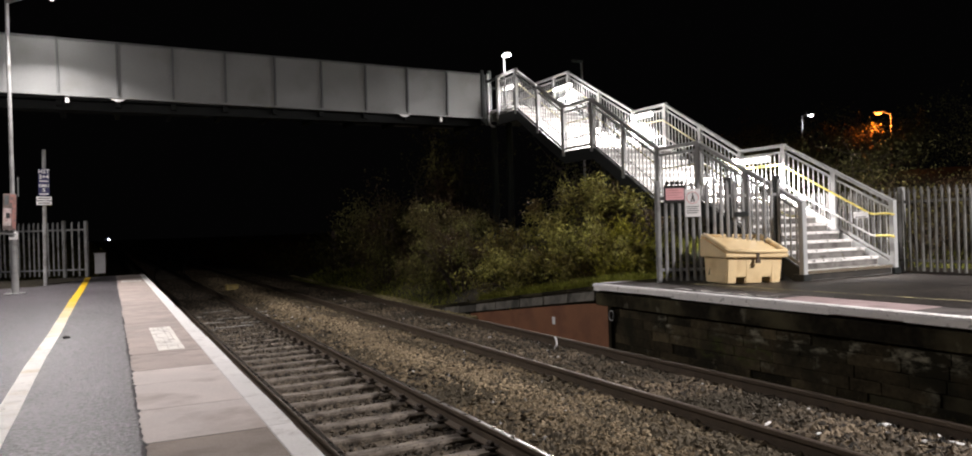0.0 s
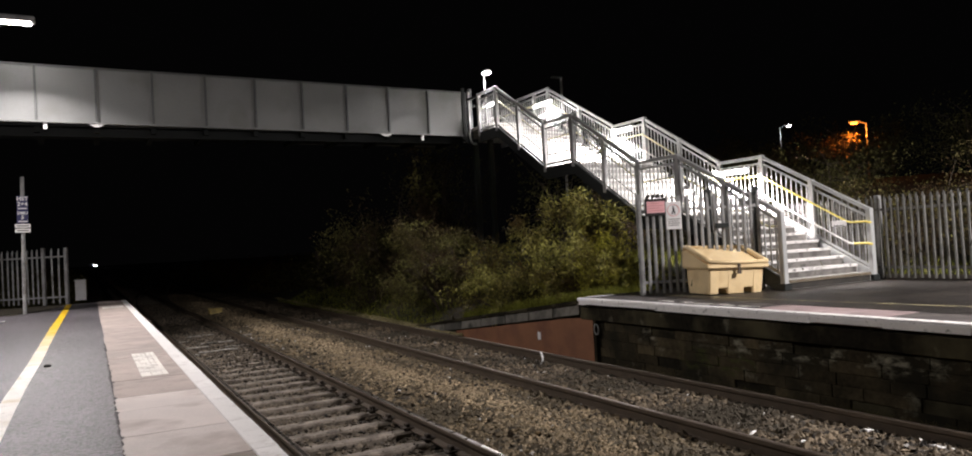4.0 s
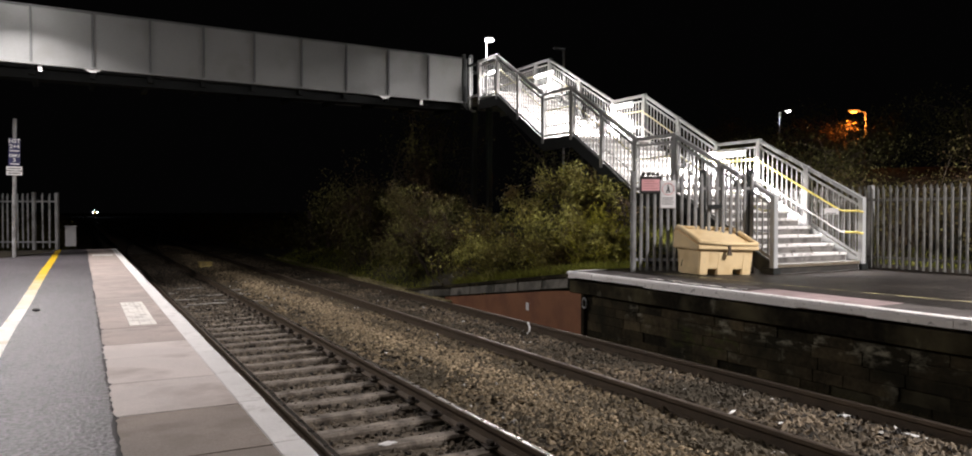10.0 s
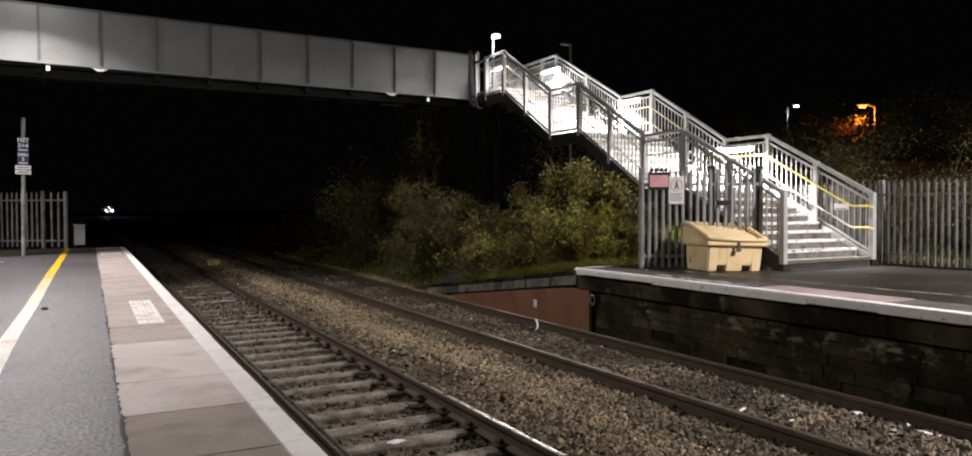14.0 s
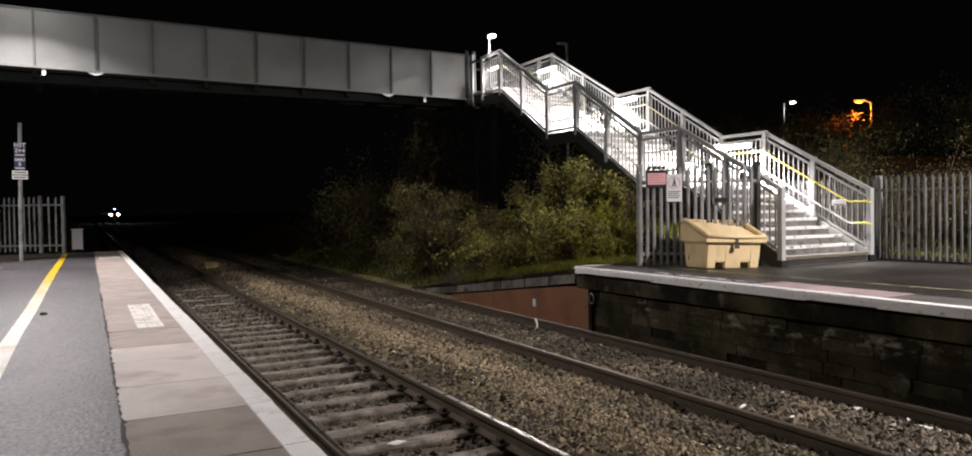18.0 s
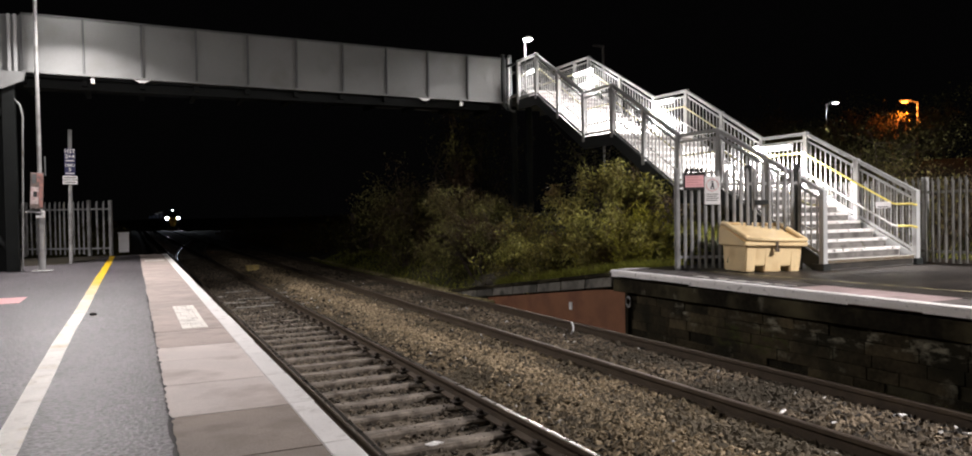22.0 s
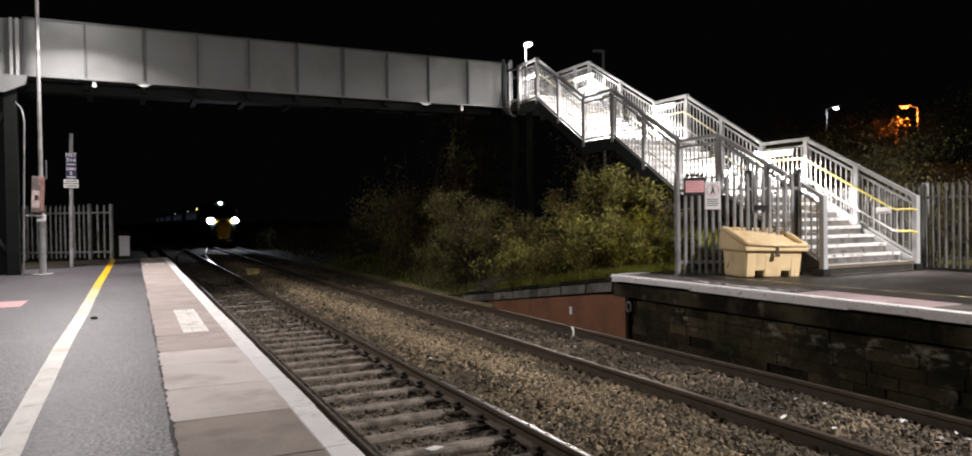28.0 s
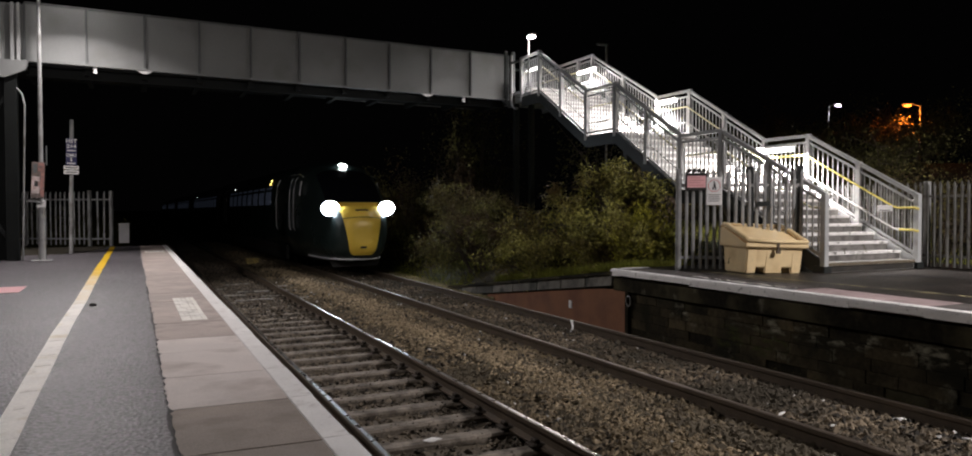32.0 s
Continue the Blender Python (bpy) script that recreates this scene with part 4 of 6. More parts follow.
for x in (-0.78, 8.68):
    part("hanger", boxes(((x - 0.04, BY - 0.02, bridge_z(x) - 0.2), (x + 0.04, BY + 0.02, bridge_z(x) - 0.05))), WHITE_SIGN, br, "small white marker plate")
for x in (K[2], K[8] - 0.12):
    z = bridge_z(x) - 0.05
    part("gusset", prism([(x - 0.2, z), (x + 0.2, z), (x + 0.05, z - 0.075), (x - 0.05, z - 0.075)], "y", BY - 0.04, BY - 0.02), WHITE_SIGN, br, "white gusset plate")
for x in (10.06, 10.3):
    part("end_post", boxes(((x - 0.05, BY - 0.06, 4.3), (x + 0.04, BY + 0.04, 5.86)), bevel=0.008), DARK_STEEL if x < 10.2 else STIFF, br)
part("end_bracket", prism([(9.9, 4.42), (10.25, 4.42), (10.25, 4.2), (10.15, 4.2)], "y", BY - 0.04, BY + 0.04), DARK_STEEL, br)
part("drain_hook", tube([(10.2, BY - 0.1, 5.75), (10.2, BY - 0.1, 4.35), (10.23, BY - 0.1, 4.24), (10.3, BY - 0.1, 4.18), (10.4, BY - 0.1, 4.18)], 0.035, 10), GREY_PAINT, br, "grey drain pipe with a bent foot")
# support tower of the near side
tower = thing("bridge_tower", pose(0, 0, 0), "dark steel tower carrying the footbridge end", "bridge support")
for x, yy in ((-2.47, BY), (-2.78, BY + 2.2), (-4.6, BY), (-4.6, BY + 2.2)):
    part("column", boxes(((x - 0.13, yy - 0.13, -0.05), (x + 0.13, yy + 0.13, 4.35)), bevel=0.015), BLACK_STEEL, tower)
part("pipe", tube([(-2.27, BY - 0.16, 0.0), (-2.19, BY - 0.16, 3.5), (-2.24, BY - 0.12, 3.75), (-2.4, BY - 0.1, 3.95)], 0.02, 10), GALV, tower, "thin galvanised downpipe")
part("bracket", prism([(-2.75, 4.5), (-2.1, 4.5), (-2.15, 4.3), (-2.55, 4.1), (-2.75, 4.1)], "y", BY - 0.2, BY - 0.1), PANEL, tower, "pale bracket")
for x in (-2.42, -2.3, -2.68, -2.95):
    part("end_stiffener", boxes(((x - 0.03, BY - 0.1, 4.5), (x + 0.03, BY + 0.0, 5.8))), GREY_PAINT, tower)
part("end_panel", boxes(((-4.7, BY + 0.02, 4.5), (-2.2, BY + 0.04, 5.8))), PANEL, tower, "grey steel panel")
for a, b2 in (((-2.45, 0.3), (-4.6, 3.9)), ((-4.6, 0.3), (-2.45, 3.9))):
    part("brace", beam((a[0], BY, a[1]), (b2[0], BY, b2[1]), 0.08, 0.08), DARK_STEEL, tower)
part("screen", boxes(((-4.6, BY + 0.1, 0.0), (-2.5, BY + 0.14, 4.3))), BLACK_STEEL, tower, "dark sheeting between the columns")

# ---------------------------------------------------------------- stairs
XN, XF = 10.2, 12.55
FLOORS = [(8.45, 0.22), (10.80, 1.50), (11.97, 1.50), (14.40, 2.95), (15.65, 2.95), (18.72, 4.64), (21.7, 4.64)]
RAILH = 1.2
st = thing("stairs", pose(0, 0, 0), "steel footbridge stairs with pale steps and grey railings, brightly lit", "stairs")


def floor_at(y, line=FLOORS):
    for (y0, z0), (y1, z1) in zip(line, line[1:]):
        if y <= y1:
            return z0 + (z1 - z0) * (y - y0) / (y1 - y0)
    return line[-1][1]


WORN_NOSING = mat("worn_nosing_paint", (0.76, 0.74, 0.72), 0.65, var=0.25, scale=5, fine=50, bump=0.2, stain=(0.09, 0.08, 0.07), amount=0.22, spread=7)
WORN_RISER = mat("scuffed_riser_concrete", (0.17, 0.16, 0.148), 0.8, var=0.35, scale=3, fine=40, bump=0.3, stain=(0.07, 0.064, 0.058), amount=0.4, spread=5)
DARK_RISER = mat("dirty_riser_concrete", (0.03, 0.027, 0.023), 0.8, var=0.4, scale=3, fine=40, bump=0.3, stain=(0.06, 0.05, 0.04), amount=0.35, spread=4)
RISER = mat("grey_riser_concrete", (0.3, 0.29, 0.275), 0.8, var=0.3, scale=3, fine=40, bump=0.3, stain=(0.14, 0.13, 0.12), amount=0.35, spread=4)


def flight(y0, y1, z_low, z_high, count):
    """Treads of one flight; the first riser stands at y0."""
    rise, run = (z_high - z_low) / count, (y1 - y0) / count
    for i in range(count):
        ya, z = y0 + run * i, z_low + rise * (i + 1)
        sp = part("step", prism([(ya - 0.02, z - 0.04), (ya, z - 0.05), (ya, z - rise), (ya + 0.03, z - rise), (ya + 0.03, z - 0.05), (ya + run + 0.03, z - 0.05), (ya + run + 0.03, z), (ya - 0.02, z)], "x", XN + 0.07, XF - 0.07), STEP, st)
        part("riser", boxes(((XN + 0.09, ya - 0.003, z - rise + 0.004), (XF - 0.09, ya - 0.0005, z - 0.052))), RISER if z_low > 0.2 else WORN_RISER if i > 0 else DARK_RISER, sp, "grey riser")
        part("nosing", boxes(((XN + 0.08, ya - 0.022, z - 0.045), (XF - 0.08, ya + 0.03, z + 0.003))), STEP_EDGE if (z_low < 0.2 and i == 0) else WORN_NOSING if z_low < 0.2 else STEP, sp)


flight(8.45, 10.80, 0.10, 1.50, 9)
flight(11.97, 14.40, 1.50, 2.95, 9)
flight(15.65, 18.72, 2.95, 4.64, 11)
for y0, y1, z in ((10.8, 11.99, 1.5), (14.4, 15.67, 2.95), (18.72, 21.7, 4.64)):
    part("landing", boxes(((XN + 0.06, y0 + 0.035, z - 0.08), (XF - 0.06, y1, z - 0.002))), STEP, st, "pale landing slab")
BALUSTER = {}


def bar_mesh(length, w=0.021):
    key = round(length, 2)
    if key not in BALUSTER:
        me = mesh_of(boxes(((-w / 2, -w / 2, 0), (w / 2, w / 2, length))), "baluster")
        me.materials.append(GREY_PAINT)
        BALUSTER[key] = me
    return BALUSTER[key]


# the outer railing turns level sooner at the stair head than the inner one
OUTER = [(8.45, 0.22), (10.80, 1.50), (11.97, 1.50), (14.26, 2.93), (15.47, 2.93), (17.82, 4.36), (18.86, 4.36)]
MID_POSTS = {XN: [9.63, 13.1, 16.68], XF: [9.63, 13.2, 17.15]}
for xside, inner, line in ((XN, 1, OUTER), (XF, -1, FLOORS)):
    for (y0, z0), (y1, z1) in zip(line, line[1:]):
        level = abs(z1 - z0) < 0.01
        # stringer under the flight, top rail, bottom rail
        s0, s1 = (z0 - 0.13 if level else z0 - 0.12), (z1 - 0.13 if level else z1 - 0.12)
        # lit far beam grey, shaded near beam dark: the light is in the colour
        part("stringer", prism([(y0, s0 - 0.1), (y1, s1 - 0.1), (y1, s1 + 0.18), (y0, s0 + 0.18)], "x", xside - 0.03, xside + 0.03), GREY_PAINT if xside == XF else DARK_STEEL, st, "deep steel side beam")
        part("top_rail", beam((xside, y0 - 0.02, z0 + RAILH - 0.035), (xside, y1 + 0.02, z1 + RAILH - 0.035), 0.07, 0.065), GREY_PAINT, st, "grey square top rail")
        part("mid_rail", beam((xside, y0, z0 + RAILH - 0.17), (xside, y1, z1 + RAILH - 0.17), 0.03, 0.04), GREY_PAINT, st)
        part("bottom_rail", beam((xside, y0, z0 + 0.12), (xside, y1, z1 + 0.12), 0.03, 0.045), GREY_PAINT, st)
        # two handrails inside
        for dz, col in ((0.765, YELLOW_RAIL if xside == XF and y0 < 11 else PALE_RAIL), (0.37, STEP)):
            xx = xside + inner * 0.09
            run = [(xx, y0, z0 + dz), (xx, y1, z1 + dz)]
            if y0 < 9:
                # the lower end runs level to the post
                zl = floor_at(8.8) + dz
                run = [(xx, 8.46, zl), (xx, 8.76, zl), (xx, 8.84, zl + 0.02), run[1]]
            part("handrail", tube(run, 0.019), col, st, "yellow handrail" if dz > 0.7 else "pale lower handrail")
        cnt = max(2, int(round((y1 - y0) / 0.118)))
        for i in range(1, cnt):
            y = y0 + (y1 - y0) * i / cnt
            z = z0 + (z1 - z0) * i / cnt
            piece("baluster", bar_mesh(0.91), st, Matrix.Translation((xside, y, z + 0.13)))
    for y in [y for y, _ in line[:-1]] + MID_POSTS[xside] + [line[-1][0] if xside == XN else 19.5]:
        z = floor_at(y, line)
        lo = 0.1 if y < 8.6 else z - 0.06
        part("post", boxes(((xside - 0.05, y - 0.05, lo), (xside + 0.05, y + 0.05, z + RAILH)), bevel=0.008), GREY_PAINT, st)
    for dz in (0.37, 0.765) if inner < 0 else ():
        xx, zl = xside + inner * 0.09, floor_at(8.8) + dz
        part("handrail_end", tube([(xx, 8.72, zl), (xx, 8.46, zl), (xx, 8.42, zl - 0.015), (xx - inner * 0.05, 8.40, zl - 0.02)], 0.0215), YELLOW_RAIL, st, "yellow handrail end")
# columns and bracing under the landings, the shade there put into their dark colour
for y in (11.4, 15.0, 20.9):
    for x in (11.1, 11.65):
        z = floor_at(y) - 0.1
        part("column", boxes(((x - 0.08, y - 0.08, -0.8), (x + 0.08, y + 0.08, z)), bevel=0.01), DARK_STEEL, st)
part("joining_rail", beam((XN, 18.86, 5.5), (10.16, 19.52, 5.5), 0.06, 0.06), DARK_STEEL, st)
part("back_rail", beam((XN, 21.7, 5.8), (XF, 21.7, 5.8), 0.075, 0.075), DARK_STEEL, st)
part("label_plate", boxes(((XF - 0.13, 8.84, 1.11), (XF - 0.12, 9.14, 1.22)), bevel=0.003), WHITE_SIGN, st, "small white notice on the railing")
part("print_bar", boxes(((XF - 0.132, 8.88, 1.125), (XF - 0.1305, 9.1, 1.137))), BLACK_INK, st)
for x in (XN, XF):
    part("base_block", boxes(((x - 0.08, 8.38, 0.095), (x + 0.1, 8.62, 0.21)), bevel=0.01), DARK_STEEL, st)
for y0, y1, z in BARS:
    fx = thing("light_bar", pose(12.40, (y0 + y1) / 2, z), "lit white light bar fixed along the stair parapet", "light", "stair light bars")
    h = (y1 - y0) / 2
    part("housing", boxes(((-0.02, -h, 0.02), (0.09, h, 0.07)), bevel=0.01), GREY_PAINT, fx)
    part("diffuser", boxes(((-0.05, -h + 0.02, -0.06), (0.05, h - 0.02, 0.018)), bevel=0.02), BAR_GLOW, fx, "glowing diffuser")
fx = thing("light_bar", pose(10.30, 18.28, 5.16), "lit white light bar fixed along the stair parapet", "light", "stair light bars")
part("housing", boxes(((-0.07, -0.42, 0.0), (0.02, 0.42, 0.05)), bevel=0.01), GREY_PAINT, fx)
part("diffuser", boxes(((-0.05, -0.4, -0.05), (0.05, 0.4, -0.002)), bevel=0.02), BAR_GLOW, fx, "glowing diffuser")

# ---------------------------------------------------------------- lamp posts
PALE_NOTICE = mat("torn_notice_paper", (0.62, 0.52, 0.5), 0.6, var=0.3, scale=10, fine=40, stain=(0.35, 0.2, 0.18), amount=0.4, spread=9)
RED_NOTICE = mat("faded_red_paper", (0.42, 0.2, 0.17), 0.6, var=0.3, scale=10, fine=40, stain=(0.2, 0.15, 0.14), amount=0.4, spread=9)
NOTICE = mat("weathered_notice", (0.3, 0.22, 0.2), 0.6, var=0.4, scale=6, fine=30, stain=(0.12, 0.1, 0.09), amount=0.5, spread=4)



def lamp_post(m, height, reach, label, glow_mat, plinth=True, group=""):
    lp = thing("lamp_post", m, label, "lamp post", group)
    part("pole", tube([(0, 0, 0), (0, 0, 1.2), (0, 0, 1.27), (0, 0, 1.33), (0, 0, height)], [0.076, 0.072, 0.066, 0.048, 0.038], 16), GALV, lp)
    if plinth:
        part("base_plate", boxes(((-0.2, -0.2, 0), (0.2, 0.2, 0.03)), bevel=0.008), GALV, lp)
    part("arm", beam((0, 0, height - 0.05), (reach[0], reach[1], height), 0.06, 0.06), GALV, lp)
    hd = part("head", boxes(((reach[0] - 0.36, reach[1] - 0.16, height - 0.05), (reach[0] + 0.36, reach[1] + 0.16, height + 0.08)), bevel=0.03), GALV, lp)
    part("lens", boxes(((reach[0] - 0.28, reach[1] - 0.12, height - 0.075), (reach[0] + 0.28, reach[1] + 0.12, height - 0.052)), bevel=0.005), glow_mat, hd, "glowing lens")
    return lp


lp = lamp_post(pose(-1.87, 19.2, 0), 6.49, (0.67, -0.8), "tall galvanised platform lamp post with notices on it", LAMP_GLOW, group="platform lamps")
nb = part("notice", boxes(((-0.13, -0.012, -0.4), (0.12, 0.0, 0.4)), bevel=0.003), NOTICE, lp, "weathered pinkish notice board strapped to the post")
nb.matrix_basis = pose(-0.05, -0.1, 1.81, 0, 2.5, 8)
for x0, x1, z0, z1, m, lab in ((-0.12, 0.03, -0.3, 0.08, PALE_NOTICE, "pale torn paper"), (0.045, 0.115, -0.37, 0.3, RED_NOTICE, "faded red strip"),
                               (-0.1, -0.03, 0.16, 0.36, STIFF, "dark open frame"), (-0.01, 0.1, 0.2, 0.38, RED_NOTICE, "faded red strip"), (-0.07, 0.0, -0.14, -0.02, BLACK_INK, "dark printed arrow")):
    part("paper", boxes(((x0, -0.0155 if m is not BLACK_INK else -0.018, z0), (x1, -0.0125 if m is not BLACK_INK else -0.016, z1))), m, nb, lab)
part("bracket", tube([(-0.29, -0.07, 1.33), (-0.18, -0.085, 1.34), (0.05, -0.085, 1.31)], 0.02, 8), GALV, lp, "pale bracket arm")
part("clamp", boxes(((-0.085, -0.095, 1.2), (0.075, 0.085, 1.26)), ((0.02, -0.1, 1.24), (0.09, -0.07, 1.36)), bevel=0.006), WHITE_SIGN, lp, "pale clamp")
part("strap", boxes(((0.1, -0.05, 2.15), (0.125, -0.03, 2.58))), STIFF, lp, "thin dark strap")
lamp_post(pose(-1.87, 8.8, 0), 6.17, (0.62, 0.0), "tall galvanised platform lamp post", LAMP_GLOW, group="platform lamps")
# post for the added fourth lamp, out of view
lamp_post(pose(-5.5, 20.3, 0), 4.07, (0.6, 0.0), "added lamp post out of view, lighting the end fence and sign", LAMP_GLOW, group="platform lamps")
lamp_post(pose(12.62, 0.8, TOP_R), 6.07, (-0.42, 0.0), "tall galvanised platform lamp post", LAMP_GLOW, group="platform lamps")

sl = thing("stair_lamp", pose(10.2, 18.45, 4.6), "lit white lamp on a short post at the stair head", "lamp post")
part("pole", tube([(0, 0, 0), (0, 0, 1.42)], 0.024, 10), GALV, sl)
part("arm", beam((0, 0, 1.4), (0.0, -0.12, 1.47), 0.05, 0.05), WHITE_SIGN, sl)
hd = part("head", boxes(((-0.09, -0.27, 1.46), (0.1, -0.03, 1.53)), bevel=0.03), GALV, sl)
part("lens", boxes(((-0.085, -0.26, 1.41), (0.095, -0.04, 1.458)), bevel=0.02), LAMP_GLOW, hd, "glowing lens")


def street_lamp(x, y, z, glow_mat, label, turn):
    s = thing("street_lamp", pose(x, y, 0, 0, 0, turn), label, "street lamp", "street lamps")
    part("pole", tube([(0, 0, ground_z(x, y) - 0.3), (0, 0, z + 0.1)], 0.055, 8), STIFF, s)
    part("arm", beam((0, 0, z + 0.05), (-0.5, 0, z + 0.22), 0.06, 0.06), STIFF, s)
    h = part("head", boxes(((-0.95, -0.15, z + 0.16), (-0.35, 0.15, z + 0.26)), bevel=0.04), STIFF, s)
    part("lens", boxes(((-0.85, -0.11, z + 0.06), (-0.5, 0.11, z + 0.155)), bevel=0.04), glow_mat, h, "glowing lens")


street_lamp(40.3, 27.0, 6.95, ORANGE_GLOW, "tall street lamp with an orange sodium light", -38)
street_lamp(49.45, 40.6, 9.2, LAMP_GLOW, "tall street lamp with a white light", 140)

ul = thing("lamp_post", pose(15.7, 22.5, 0), "unlit grey lamp post behind the stairs", "lamp post")
part("pole", tube([(0, 0, ground_z(15.7, 22.5) - 0.2), (0, 0, 7.2)], 0.045, 8), GALV, ul)
part("head", boxes(((-0.42, -0.08, 7.15), (0.04, 0.08, 7.22)), bevel=0.02), GALV, ul)

# ---------------------------------------------------------------- palisade fences


def pale_mesh(h, material):
    bm = bmesh.new()
    w = 0.029
    prof = [(-w, 0.004), (-w * 0.5, -0.012), (w * 0.5, -0.012), (w, 0.004), (w, 0.008), (w * 0.5, -0.008), (-w * 0.5, -0.008), (-w, 0.008)]
    prism(prof, "z", 0.03, h - 0.05, bm)
    prism([(-w, h - 0.051), (w, h - 0.051), (w * 0.25, h + 0.02), (-w * 0.25, h + 0.02)], "y", -0.012, -0.008, bm)
    me = mesh_of(bm, "pale")
    me.materials.append(material)
    return me


def fence(a, b, z, h, label, posts=(), spacing=0.152, bay=(), material=GALV):
    a, b = Vector((*a, z)), Vector((*b, z))
    d = b - a
    yaw = math.degrees(math.atan2(d.y, d.x))
    f = thing("palisade_fence", pose(*a, 0, 0, yaw), label, "fence", "palisade fences")
    me, L = pale_mesh(h, material), d.length
    n = int(L / spacing)
    r = random.Random(int(L * 100))
    places = [*bay, *(i * spacing for i in range(n + 1) if not bay or i * spacing > 0.8)]
    for s in places:
        piece("pale", me, f, pose(s + r.uniform(-0.006, 0.006), 0, r.uniform(-0.008, 0.008), 0, r.uniform(-0.5, 0.5), r.uniform(-3, 3)))
    for zz in (0.22, h - 0.24):
        part("rail", boxes(((0, 0.01, zz - 0.025), (L, 0.045, zz + 0.025))), material, f)
    for k, s in posts:
        part("post", boxes(((k * L - 0.045, 0.012, -0.02), (k * L + 0.045, 0.11, h + s)), bevel=0.006), GALV, f)
    return f


fence((-0.62, 26.4), (-5.2, 29.0), 0.0, 1.72, "galvanised palisade fence across the platform end", [(0.0, 0.03), (0.136, 0.05), (0.55, 0.02)], 0.158, (0.27, 0.48))
mid = fence((8.45, 9.96), (10.16, 8.86), TOP_R, 1.7, "grey palisade fence with notices beside the stairs", [(0.0, 0.06)], 0.118)
for k in (0.585, 0.985):
    part("dark_post", boxes(((k * 2.033 - 0.05, 0.012, -0.02), (k * 2.033 + 0.05, 0.11, 1.78)), bevel=0.006), DARK_STEEL, mid, "dark painted post")
part("lock_box", boxes(((1.28, -0.06, 1.1), (1.5, 0.0, 1.18))), DARK_STEEL, mid, "dark bolt on the fence")
fence((12.86, 12.1), (12.86, -8.0), TOP_R, 1.52, "long galvanised palisade fence behind the far platform", [(0.178 + 0.136 * i, 0.03) for i in range(6)], 0.121, material=WEATHERED_GALV)

# notices on the fence beside the stairs
def on_fence(s, out=0.03):
    v = Vector((8.45, 9.96)).lerp(Vector((10.16, 8.86)), s)
    return v.x - 0.541 * out, v.y - 0.841 * out


YAW_F = math.degrees(math.atan2(8.86 - 9.96, 10.16 - 8.45))
x, y = on_fence(0.14)
rs = thing("notice_sign", pose(x, y, 1.62, 0, 0, YAW_F), "faded red warning notice on the palisade fence", "sign")
part("backing", boxes(((-0.18, -0.008, -0.15), (0.18, 0.0, 0.15)), bevel=0.003), UNDERFRAME, rs)
part("face", boxes(((-0.155, -0.012, -0.1), (0.155, -0.0085, 0.1))), PINK_SIGN, rs, "faded red face")
for k in range(4):
    part("print_bar", boxes(((-0.13, -0.0135, 0.06 - 0.042 * k), (0.06 + 0.06 * (k % 2), -0.0125, 0.072 - 0.042 * k))), RED_INK, rs)
for k in range(4):
    part("spike_roller", tube([(-0.12 + 0.08 * k, -0.02, 0.19), (-0.12 + 0.08 * k, 0.02, 0.19)], 0.035, 8), UNDERFRAME, rs, "dark round fence topper")
x, y = on_fence(0.285)
ws = thing("notice_sign", pose(x, y, 1.46, 0, 0, YAW_F), "white no-pedestrians notice with a red circle", "sign")
part("face", boxes(((-0.13, -0.01, -0.24), (0.13, 0.0, 0.24)), bevel=0.004), WHITE_SIGN, ws)
ringm = tube([(0.1 * math.cos(a), -0.012, 0.09 + 0.1 * math.sin(a)) for a in [2 * math.pi * i / 20 for i in range(21)]], 0.006, 6)
part("circle", ringm, RED_INK, ws)
fig = boxes(((-0.012, -0.0135, 0.06), (0.02, -0.0115, 0.13)), ((-0.014, -0.0135, 0.138), (0.012, -0.0115, 0.162)), ((-0.03, -0.0135, 0.02), (-0.01, -0.0115, 0.07)), ((0.012, -0.0135, 0.02), (0.032, -0.0115, 0.07)))
part("pictogram", fig, BLACK_INK, ws)
for k in range(4):
    part("print_bar", boxes(((-0.1, -0.0125, -0.07 - 0.035 * k), (0.1 - 0.02 * (k % 2), -0.0105, -0.058 - 0.035 * k))), BLACK_INK, ws)

# ---------------------------------------------------------------- stopping-place sign
sg = thing("stop_marker_sign", pose(-1.49, 22.0, 0, 0, 0.9, 0), "blue stopping-place marker sign on a grey pole", "sign")
part("pole", tube([(0, 0, 0), (0, 0, 3.5)], 0.045, 12), GALV, sg)
part("face", boxes(((-0.122, -0.085, 2.31), (0.122, -0.065, 3.0)), bevel=0.004), NAVY_SIGN, sg, "navy sign face")
for k, z in enumerate((2.125, 2.245)):
    part("plate", boxes(((-0.17, -0.085, z - 0.05), (0.17, -0.065, z + 0.05)), bevel=0.004), WHITE_SIGN, sg, "pale plate")
    part("print_bar", boxes(((-0.13, -0.0875, z - 0.012), (0.13, -0.0855, z + 0.012))), COPING_STONE, sg)
for words, z, s in (("HST", 2.93, 0.14), ("2+4", 2.795, 0.14), ("DMU", 2.565, 0.1), ("5", 2.455, 0.13)):
    o = part("letters", text_mesh(words, s, WHITE_SIGN, bold=0.004), None, sg, "white letters")
    o.location = (0, -0.0885, z)
